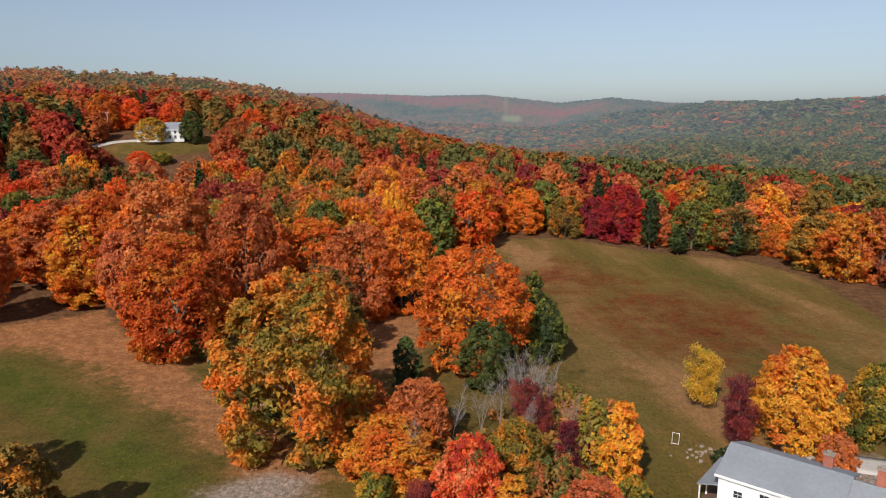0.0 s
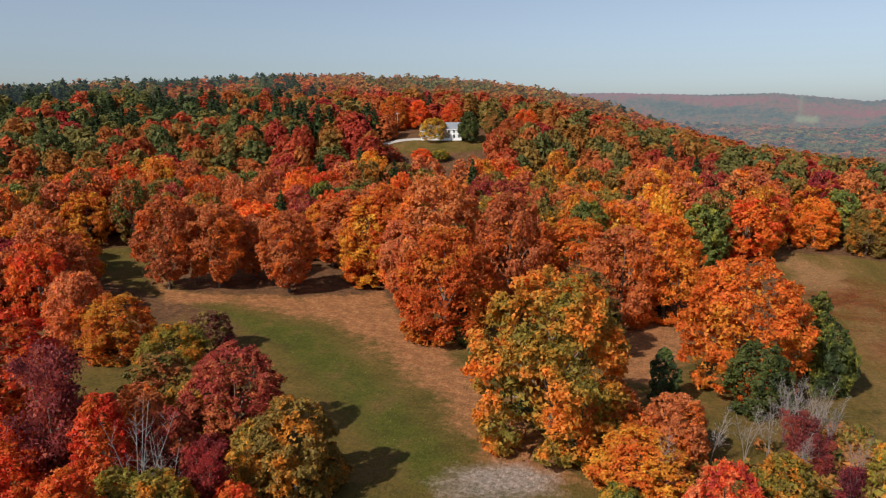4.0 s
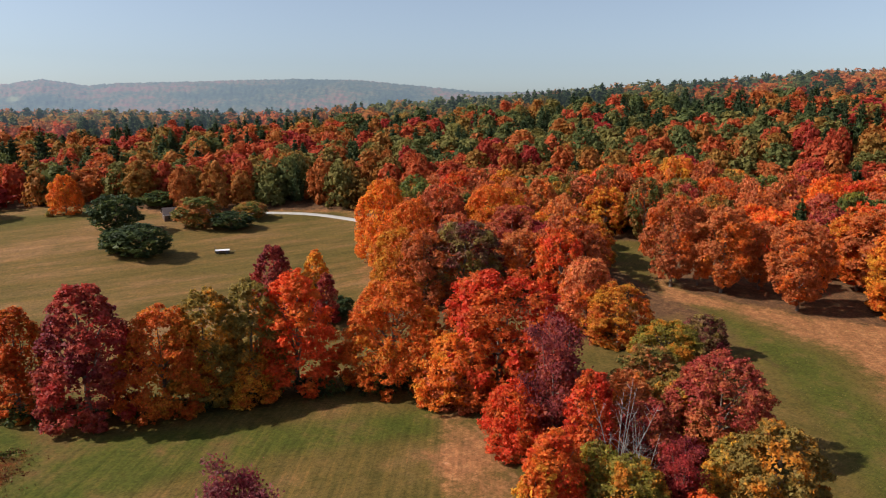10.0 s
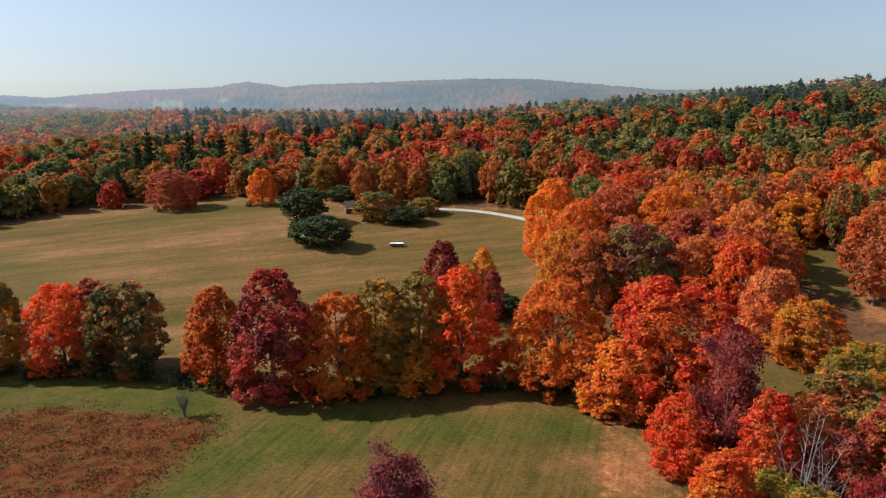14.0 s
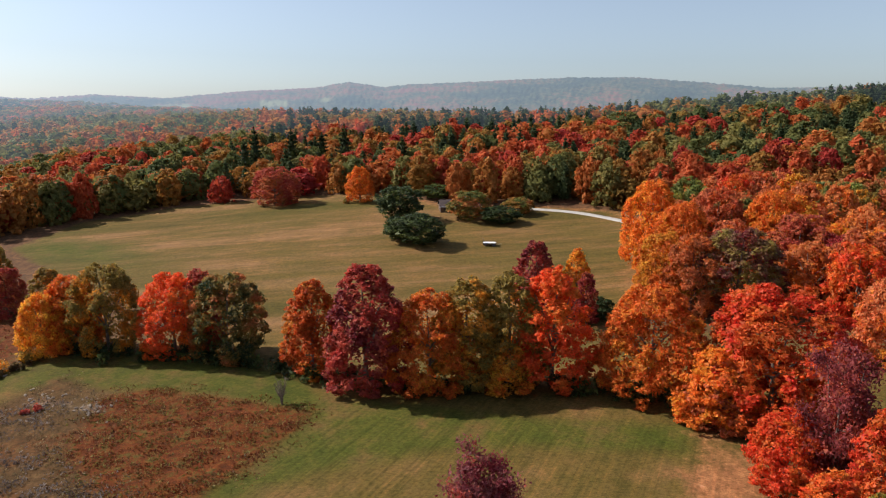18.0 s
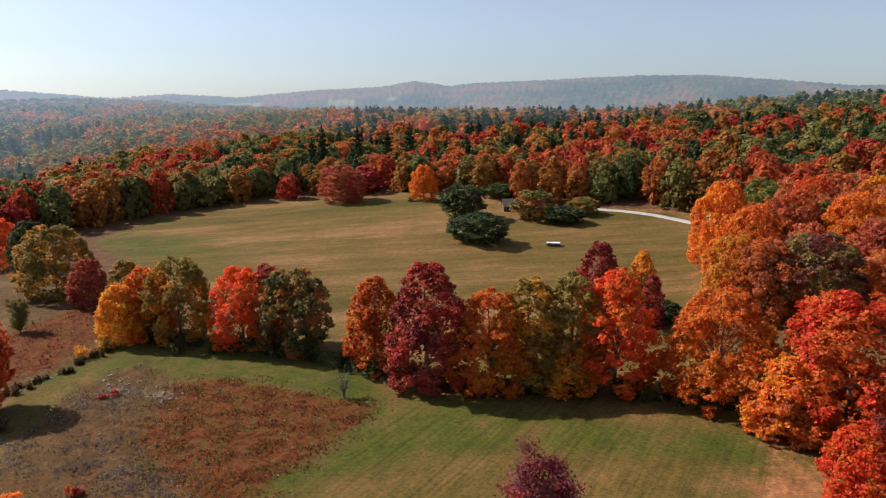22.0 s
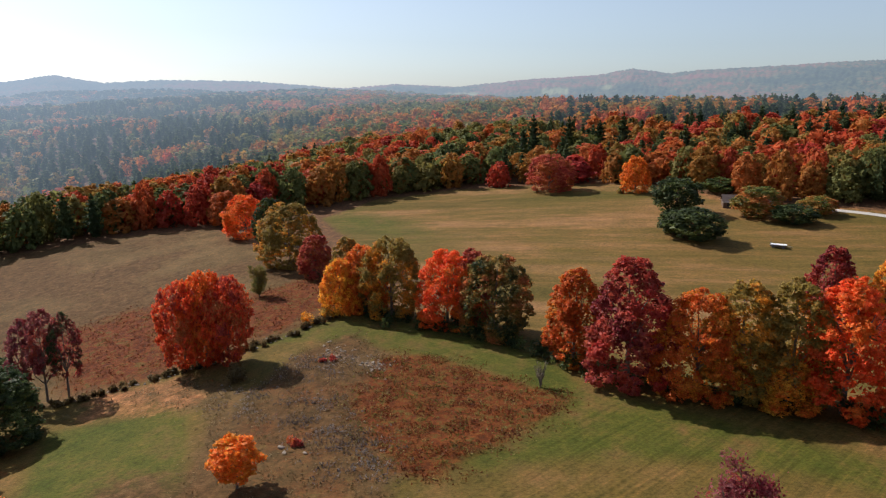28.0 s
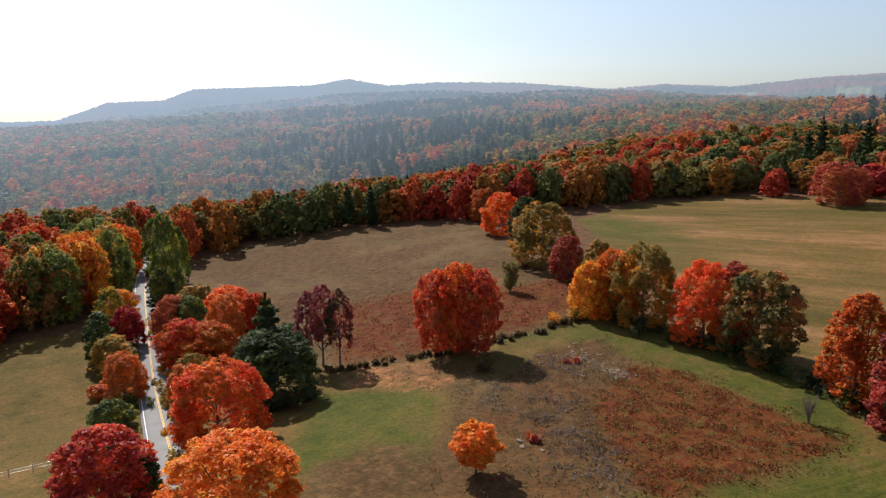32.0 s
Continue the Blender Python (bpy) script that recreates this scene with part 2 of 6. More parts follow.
GROVE_LITTER = [(-139, 138), (-120, 132), (-95, 139), (-79, 155), (-50, 124), (-32, 104), (-20, 89), (-13, 82), (-22, 76), (-30, 87), (-43, 102), (-59, 117), (-80, 129), (-106, 130), (-117, 122)]


def inside(poly, x, y):
    """Signed, soft test: 1 inside the outline of the plan, 0 outside."""
    hit = np.zeros(np.shape(x), bool)
    for (ax, ay), (bx, by) in zip(poly, poly[1:] + poly[:1]):
        if ay != by:
            hit ^= ((ay > y) != (by > y)) & (x < (bx - ax) * (y - ay) / (by - ay) + ax)
    return hit


def edge_distance(poly, x, y):
    best = np.full(np.shape(x), 1e9)
    for (ax, ay), (bx, by) in zip(poly, poly[1:] + poly[:1]):
        ux, uy = bx - ax, by - ay
        k = np.clip(((x - ax) * ux + (y - ay) * uy) / (ux * ux + uy * uy + 1e-9), 0, 1)
        best = np.minimum(best, np.hypot(x - ax - k * ux, y - ay - k * uy))
    return best


def soft(poly, x, y, width=6.0):
    s = edge_distance(poly, x, y) * np.where(inside(poly, x, y), 1, -1)
    return ramp(s, -width, width)


def spot(x, y, cx, cy, rx, ry=None, turn=0.0):
    c, s = math.cos(radians(turn)), math.sin(radians(turn))
    u, v = x - cx, y - cy
    a, b = (u * c + v * s) / rx, (-u * s + v * c) / (ry or rx)
    return np.exp(-(a * a + b * b))


OPEN_FIELDS = (GROVE_FIELD, EAST_FIELD, CLEARING, HILL_FIELD, BROWN_MEADOW, ROAD_FIELD, HILL_LAWN)
# nearest distance of the closed woods, by bearing
WOODS_AZ = [-180, -60, -40, -26, -12, -5, 8, 14, 24, 33, 36, 48, 52, 66, 69, 84, 104, 112, 124, 134, 146, 150, 154, 160, 180]
WOODS_D = [120, 160, 190, 215, 225, 215, 190, 185, 185, 205, 205, 225, 150, 190, 250, 300, 330, 320, 285, 292, 275, 275, 200, 190, 150]
ROAD = [(-27.4, -43.9), (-46.3, -79.2), (-52.8, -91.4), (-60.8, -106.9), (-69.1, -123.1), (-76.9, -138.3), (-86.5, -155.4), (-96.8, -174.0), (-106.8, -192.0), (-119.5, -213.6), (-130.3, -230.4), (-138.1, -241.3), (-173.0, -290.1)]


def road_distance(x, y):
    best = np.full(np.shape(x), 1e9)
    for (ax, ay), (bx, by) in zip(ROAD, ROAD[1:]):
        ux, uy = bx - ax, by - ay
        k = np.clip(((x - ax) * ux + (y - ay) * uy) / (ux * ux + uy * uy), 0, 1)
        best = np.minimum(best, np.hypot(x - ax - k * ux, y - ay - k * uy))
    return best


def wooded(x, y, margin=2.0):
    d, az = np.hypot(x, y), np.degrees(np.arctan2(-x, y))
    ok = d > np.interp(az, WOODS_AZ, WOODS_D)
    for poly in OPEN_FIELDS:
        ok &= ~(inside(poly, x, y) | (edge_distance(poly, x, y) < margin))
    return ok & (road_distance(x, y) > 7)


def grid_mesh(name, x, y, z, closed=False):
    """A sheet from a grid of places; rows run outwards."""
    n, m = x.shape
    me = bpy.data.meshes.new(name)
    i = np.arange(n - 1)[:, None] * m + np.arange(m - 1)[None]
    quads = np.stack([i, i + 1, i + m + 1, i + m], -1).reshape(-1, 4)
    if closed:
        j = np.arange(n - 1)[:, None] * m
        last = np.stack([j + m - 1, j, j + m, j + 2 * m - 1], -1).reshape(-1, 4)
        quads = np.vstack([quads, last])
    raw_mesh(me, np.stack([x, y, z], -1).reshape(-1, 3), quads)
    return me


def raw_mesh(me, verts, quads, smooth=True):
    me.vertices.add(len(verts))
    me.vertices.foreach_set("co", np.ascontiguousarray(verts, np.float32).ravel())
    k = quads.shape[1]
    me.loops.add(quads.size)
    me.loops.foreach_set("vertex_index", np.ascontiguousarray(quads, np.int32).ravel())
    me.polygons.add(len(quads))
    me.polygons.foreach_set("loop_start", np.arange(0, quads.size, k, dtype=np.int32))
    me.polygons.foreach_set("use_smooth", np.full(len(quads), smooth))
    me.update(calc_edges=True)
    return me


def point_value(me, name, values):
    a = me.attributes.new(name, "FLOAT", "POINT")
    a.data.foreach_set("value", np.ascontiguousarray(values, np.float32).ravel())


def painted_haze(d, az):
    """Share of blue haze painted on as glow, by how far the backdrop lies; thicker towards the sun."""
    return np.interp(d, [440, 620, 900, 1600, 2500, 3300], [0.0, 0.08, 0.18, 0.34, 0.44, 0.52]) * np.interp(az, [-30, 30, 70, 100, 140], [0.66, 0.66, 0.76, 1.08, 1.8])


def bearing(x, y):
    return np.degrees(np.arctan2(-x, y))


def make_ground():
    az = np.concatenate([np.arange(-48, 172, 0.5), np.arange(172, 312, 4.0)])
    d = np.concatenate([[0.01, 15, 30, 42], np.arange(50, 240, 1.6), np.arange(240, 420, 4), np.geomspace(420, 4900, 60)])
    A, D = np.meshgrid(np.radians(az), d)
    A, D = A[:, ::-1], D[:, ::-1]
    x, y = -D * np.sin(A), D * np.cos(A)
    z = ground_z(x, y)
    me = grid_mesh("ground", x, y, z, closed=True)
    fx, fy = x.ravel(), y.ravel()
    fd = np.hypot(fx, fy)
    field = np.zeros(len(fx))
    for poly in OPEN_FIELDS:
        field = np.maximum(field, soft(poly, fx, fy, 4))
    point_value(me, "haze_glow", painted_haze(fd, bearing(fx, fy)))
    near = ramp(-fd, -190, -110)
    point_value(me, "field", np.maximum(field, near))
    rust = (0.85 * soft(RUST_PATCH, fx, fy, 2.5) + 0.8 * soft(MEADOW_RUST, fx, fy, 6) + 0.6 * spot(fx, fy, 55, 150, 30, 34)
            + 0.5 * spot(fx, fy, 30, 190, 22, 16) + 0.6 * spot(fx, fy, -150, -76, 14, 8) + 0.25 * soft(WEED_PATCH, fx, fy, 7))
    point_value(me, "rust", np.clip(rust, 0, 1))
    lush = (soft(GREEN_STRIP, fx, fy, 4) + 1.0 * soft(GREEN_PLOT, fx, fy, 3) + 0.9 * soft(LAWN_BAND, fx, fy, 5) + 0.75 * soft(GROVE_LUSH, fx, fy, 5)
            + 0.35 * spot(fx, fy, 24, 95, 14, 34) + 0.12 * soft(EAST_FIELD, fx, fy, 5) + 0.7 * spot(fx, fy, -160, 142, 12, 10) + 0.6 * spot(fx, fy, -240, -100, 40, 16, 50) + 0.16 * soft(HILL_FIELD, fx, fy, 5) + 0.3 * spot(fx, fy, -310, -30, 24, 60)
            + 0.35 * spot(fx, fy, 70, 190, 40, 16, -20))
    point_value(me, "lush", np.clip(lush, 0, 1))
    litter = soft(GROVE_LITTER, fx, fy, 8) + spot(fx, fy, -12, 140, 10, 26) + 0.5 * soft(BARE_BAND, fx, fy, 3) + 0.2 * spot(fx, fy, -72, 44, 10, 12)
    litter += 0.6 * spot(fx, fy, 20, 98, 6, 20) + 0.55 * soft(TAN_STRIP, fx, fy, 3)
    litter += 0.7 * np.clip(1 - np.abs(edge_distance(HILL_FIELD, fx, fy)) / 9, 0, 1) * (fx < -140) * (fy > 20)
    point_value(me, "litter", np.clip(litter, 0, 1))
    gravel = spot(fx, fy, -23, 77, 9, 6, 30) * 0.95 + spot(fx, fy, 54, 82, 16, 5, -15) * 1.3 + 0.45 * spot(fx, fy, -108, -45, 6, 3, 60) + 0.4 * spot(fx, fy, -112, -53, 5, 3, 60)
    point_value(me, "stony", np.clip(gravel, 0, 1))
    point_value(me, "mown", np.clip(0.32 * soft(HILL_FIELD, fx, fy, 5) + 0.8 * spot(fx, fy, -82, 12, 26, 36) + 0.2, 0, 1))
    dry = 0.85 * soft(EAST_FIELD, fx, fy, 5) + soft(HILL_FIELD, fx, fy, 5) + 0.4 * soft(ROAD_FIELD, fx, fy, 3) + 0.35 * soft(BROWN_MEADOW, fx, fy, 3)
    point_value(me, "dry", np.clip(dry, 0, 1))
    brown = soft(BROWN_MEADOW, fx, fy, 3) * 0.95 + 0.95 * soft(WEED_PATCH, fx, fy, 4) + 0.6 * spot(fx, fy, -60, -53, 14, 12) + 0.45 * spot(fx, fy, -55, -58, 10, 8) + 0.2 * soft(RUST_PATCH, fx, fy, 7) + 0.6 * spot(fx, fy, -68, 52, 16, 12)
    point_value(me, "brown", np.clip(brown, 0, 1))
    ob = tagged(new("ground", me), "rolling hill farmland of mown grass, weeds and leaf litter", "ground", kind="structure")
    m = Nodes("ground")
    co = m.coord()
    streak = m.add("Mapping", vector_type="TEXTURE")
    streak.inputs["Rotation"].default_value = (0, 0, radians(97))
    streak.inputs["Scale"].default_value = (4.5, 1.0, 1.0)
    m.link(co, streak.inputs["Vector"])
    n1, n2, n3, n4 = m.noise(0.05, streak.outputs[0], 6, 0.65), m.noise(0.11, co, 9, 0.68), m.noise(0.5, co, 10, 0.78), m.noise(1.5, co, 8, 0.82)
    grass = m.ramp(n2, [(0.34, (0.096, 0.077, 0.016)), (0.52, (0.152, 0.102, 0.027)), (0.68, (0.23, 0.13, 0.046))])
    hay = m.ramp(n1, [(0.4, (0.115, 0.085, 0.02)), (0.5, (0.2, 0.12, 0.036)), (0.6, (0.31, 0.165, 0.07))])
    drift = m.noise(0.028, co, 5, 0.6)
    hay = m.mix(m.ramp(drift, [(0.42, 0.5), (0.54, 0.0)]), hay, (0.13, 0.1, 0.022))
    green = m.ramp(n2, [(0.36, (0.056, 0.078, 0.01)), (0.5, (0.09, 0.098, 0.015)), (0.64, (0.14, 0.1, 0.028))])
    rusty = m.ramp(n3, [(0.36, (0.06, 0.016, 0.006)), (0.46, (0.155, 0.032, 0.008)), (0.52, (0.19, 0.05, 0.012)), (0.58, (0.11, 0.075, 0.018)), (0.68, (0.08, 0.07, 0.016))])
    leaves = m.ramp(n3, [(0.34, (0.27, 0.11, 0.045)), (0.5, (0.38, 0.16, 0.066)), (0.66, (0.46, 0.23, 0.105))])
    earth = m.ramp(n3, [(0.36, (0.062, 0.03, 0.011)), (0.5, (0.112, 0.057, 0.022)), (0.64, (0.16, 0.09, 0.042))])
    stony = m.ramp(n4, [(0.36, (0.2, 0.15, 0.11)), (0.6, (0.4, 0.33, 0.27))])
    floor = m.ramp(n3, [(0.3, (0.07, 0.04, 0.02)), (0.5, (0.15, 0.075, 0.036)), (0.7, (0.22, 0.115, 0.05))])

    def mask(name, hard=0.5, amount=1.0):
        v = m.math("ADD", m.attr(name), m.math("MULTIPLY", m.math("SUBTRACT", n2, 0.5), 1.5))
        v = m.math("ADD", v, m.math("MULTIPLY", m.math("SUBTRACT", n3, 0.5), 0.9))
        return m.math("MULTIPLY", m.ramp(v, [(hard - 0.22, 0.0), (hard + 0.22, 1.0)]), amount)

    c = m.mix(mask("dry"), grass, hay)
    c = m.mix(mask("lush", 0.45, 0.85), c, green)
    earth = m.mix(m.ramp(drift, [(0.46, 0.0), (0.58, 0.7)]), earth, m.ramp(n2, [(0.4, (0.11, 0.07, 0.026)), (0.6, (0.2, 0.13, 0.056))]))
    c = m.mix(mask("brown", 0.45, 0.9), c, earth)
    c = m.mix(mask("rust", 0.42, 0.9), c, rusty)
    c = m.mix(mask("litter", 0.5, 0.85), c, leaves)
    c = m.mix(m.math("SUBTRACT", 1.0, mask("field", 0.5)), c, floor)
    c = m.mix(mask("stony", 0.55, 0.95), c, stony)
    # mower swaths: one way on the near field, the other on the hay field
    rows = []
    for turn_, sc in ((149, (24, 0.9, 1)), (101, (16, 2.6, 1))):
        mp = m.add("Mapping", vector_type="TEXTURE")
        mp.inputs["Rotation"].default_value, mp.inputs["Scale"].default_value = (0, 0, radians(turn_)), sc
        m.link(co, mp.inputs["Vector"])
        rows.append(m.noise(1.0, mp.outputs[0], 5, 0.7))
    swath = m.mix(m.attr("dry"), rows[0], rows[1])
    mown = m.attr("mown")
    c = m.mix(m.math("MULTIPLY", mown, m.ramp(swath, [(0.38, 0.85), (0.5, 0.0)])), c, m.mix(1.0, c, (0.66, 0.7, 0.62), "MULTIPLY"))
    c = m.mix(m.math("MULTIPLY", mown, m.ramp(swath, [(0.52, 0.0), (0.64, 0.85)])), c, m.mix(1.0, c, (1.5, 1.3, 1.25), "MULTIPLY"))
    wave = m.add("TexWave", wave_type="BANDS", bands_direction="Y")
    wave.inputs["Scale"].default_value, wave.inputs["Distortion"].default_value, wave.inputs["Detail"].default_value = 0.09, 6.0, 3.0
    wave.inputs["Detail Scale"].default_value = 0.25
    m.link(co, wave.inputs["Vector"])
    c = m.mix(m.math("MULTIPLY", wave.outputs["Fac"], 0.12), c, m.mix(1.0, c, (1.28, 1.12, 1.0), "MULTIPLY"))
    c = m.mix(m.ramp(n4, [(0.4, 1.0), (0.56, 0.0)]), c, m.mix(1.0, c, (0.64, 0.65, 0.61), "MULTIPLY"))
    c = m.mix(m.ramp(n3, [(0.46, 0.0), (0.62, 0.9)]), c, m.mix(1.0, c, (1.25, 1.16, 1.1), "MULTIPLY"))
    blades = m.noise(4.5, streak.outputs[0], 7, 0.85)
    c = m.mix(m.ramp(blades, [(0.36, 1.0), (0.5, 0.0)]), c, m.mix(1.0, c, (0.58, 0.62, 0.56), "MULTIPLY"))
    c = m.mix(m.ramp(blades, [(0.52, 0.0), (0.66, 1.0)]), c, m.mix(1.0, c, (1.4, 1.34, 1.3), "MULTIPLY"))
    c = m.mix(1.0, c, (0.85, 0.84, 0.88), "MULTIPLY")
    m.link(c, m.bsdf.inputs["Base Color"])
    m.bsdf.inputs["Roughness"].default_value = 0.95
    m.bsdf.inputs["Specular IOR Level"].default_value = 0.1
    uneven = m.math("ADD", m.math("MULTIPLY", m.attr("rust"), 0.8), m.math("MULTIPLY", m.attr("brown"), 0.12))
    m.bump(m.math("ADD", n4, m.math("MULTIPLY", m.math("MULTIPLY", uneven, n3), 7.0)), 0.55, 0.1)
    # distance haze painted on: far ground blends into a blue emission
    haze_glow = m.add("Emission")
    haze_glow.inputs[0].default_value, haze_glow.inputs[1].default_value = (0.47, 0.6, 0.78, 1), 0.72
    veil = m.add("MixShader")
    m.link(m.attr("haze_glow"), veil.inputs[0])
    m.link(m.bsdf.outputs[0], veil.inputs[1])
    m.link(haze_glow.outputs[0], veil.inputs[2])
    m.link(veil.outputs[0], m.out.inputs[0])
    me.materials.append(m.mat)
    return ob


make_ground()


# ---- trees ----
def part(name, data, material, parent, label=""):
    """One mesh object under a thing or part; data is a bmesh or a mesh."""
    if isinstance(data, bmesh.types.BMesh):
        me = bpy.data.meshes.new(name)
        data.to_mesh(me)
        data.free()
    else:
        me = data
    if material and not me.materials:
        me.materials.append(material)
    ob = new(name, me)
    ob.parent = parent
    if label:
        ob["label"] = label
    return ob


def ball(level):
    """Directions and triangles of an evenly divided ball."""
    bm = bmesh.new()
    bmesh.ops.create_icosphere(bm, subdivisions=level, radius=1.0)
    v = np.array([p.co[:] for p in bm.verts])
    f = np.array([[q.index for q in p.verts] for p in bm.faces])
    bm.free()
    return v, f


BALLS = {k: ball(k) for k in (1, 2, 3, 4, 5)}


def profile(u, kind):
    """Crown radius (share of the largest) at relative height u, 0 base to 1 top."""
    if kind == "tall":
        return np.interp(u, [0.0, 0.08, 0.2, 0.38, 0.56, 0.72, 0.86, 0.95, 1.0], [0.72, 0.9, 0.99, 1.0, 0.93, 0.78, 0.56, 0.34, 0.08])
    if kind == "wide":
        return np.interp(u, [0.0, 0.12, 0.3, 0.5, 0.7, 0.85, 0.94, 1.0], [0.35, 0.7, 0.96, 1.0, 0.92, 0.73, 0.48, 0.1])
    if kind == "pine":
        return np.interp(u, [0.0, 0.08, 0.2, 0.45, 0.7, 0.88, 1.0], [0.3, 0.75, 1.0, 0.84, 0.58, 0.34, 0.05])
    return np.interp(u, [0.0, 0.07, 0.2, 0.4, 0.6, 0.78, 0.9, 0.96, 1.0], [0.65, 0.85, 0.98, 1.0, 0.92, 0.75, 0.52, 0.34, 0.1])


def crown_shell(rng, level, kind, limbs=26, height=20.0, radius=8.0, foot=0.05, rough=0.05, spread=1.5, tilt=0.45):
    """A crown 20 m high and 8 m in radius: a billowing shell of tilted, overlapping leaf sprays (separate triangles)."""
    d, f = BALLS[level]
    u = 0.5 + np.arcsin(np.clip(d[:, 2], -1, 1)) / math.pi
    th = np.arctan2(d[:, 1], d[:, 0])
    if kind == "pine":
        saw = (u * 9 + 0.18 * np.sin(th * 5 + u * 40)) % 1.0
        r = profile(u, kind) * (1.1 - 0.34 * saw) * (1 + 0.14 * np.sin(th * 3 + rng.uniform(0, 6) + u * 9))
    else:
        r = profile(u, kind) * 0.8
    z = foot + (1 - foot) * u
    p = np.stack([r * radius * np.cos(th), r * radius * np.sin(th), z * height], 1)
    if kind != "pine":
        # boughs bulge out of the mass
        out = p - np.array([0, 0, height * 0.42])
        out /= np.linalg.norm(out, axis=1)[:, None]
        grow = np.zeros(len(p))
        for i in range(limbs):
            uu = (i + rng.uniform()) / limbs
            aa = i * 2.39996 + rng.uniform(-0.6, 0.6)
            rr = profile(np.array([uu]), kind)[0] * 0.8
            c = np.array([rr * radius * math.cos(aa), rr * radius * math.sin(aa), (foot + (1 - foot) * uu) * height])
            size = radius * rng.uniform(0.26, 0.5)
            near = np.linalg.norm((p - c) * np.array([1, 1, 1.25]), axis=1) / size
            grow = np.maximum(grow, size * 0.62 * np.sqrt(np.clip(1 - near ** 2, 0, 1)) * rng.uniform(0.7, 1.15))
        p = p + out * grow[:, None]
    p = p + rng.normal(0, rough * radius, p.shape) * np.array([1, 1, 0.7])
    tri = p[f]
    mid = tri.mean(1, keepdims=True)
    n = len(tri)
    e = (tri - mid) * spread * rng.uniform(0.75, 1.25, (n, 1, 1))
    if kind != "pine":
        e *= np.where(mid[:, :, 2:] > 0.84 * height, 0.6, 1.0)
    ax = rng.normal(0, 1, (n, 3))
    ax /= np.linalg.norm(ax, axis=1)[:, None]
    an = rng.normal(0, tilt, n)[:, None, None]
    k = np.repeat(ax[:, None, :], 3, 1)
    e = e * np.cos(an) + np.cross(k, e) * np.sin(an) + k * (k * e).sum(-1, keepdims=True) * (1 - np.cos(an))
    return (mid + e).reshape(-1, 3)


def sprays(rng, at, facing, size, loose=0.8):
    """One small leaf spray (a triangle) at each place, turned roughly towards its facing."""
    n = len(at)
    nrm = facing + rng.normal(0, loose, (n, 3))
    nrm /= np.linalg.norm(nrm, axis=1)[:, None] + 1e-9
    a = np.cross(nrm, rng.normal(0, 1, (n, 3)))
    a /= np.linalg.norm(a, axis=1)[:, None] + 1e-9
    b = np.cross(nrm, a)
    s = size * rng.uniform(0.55, 1.35, n)
    tri = np.empty((n, 3, 3))
    for i in range(3):
        w = 2.0944 * i + rng.uniform(-0.45, 0.45, n)
        tri[:, i] = at + (a * np.cos(w)[:, None] + b * np.sin(w)[:, None]) * (s * rng.uniform(0.75, 1.25, n))[:, None]
    return tri.reshape(-1, 3)


def unit(v):
    return v / (np.linalg.norm(v, axis=-1, keepdims=True) + 1e-9)


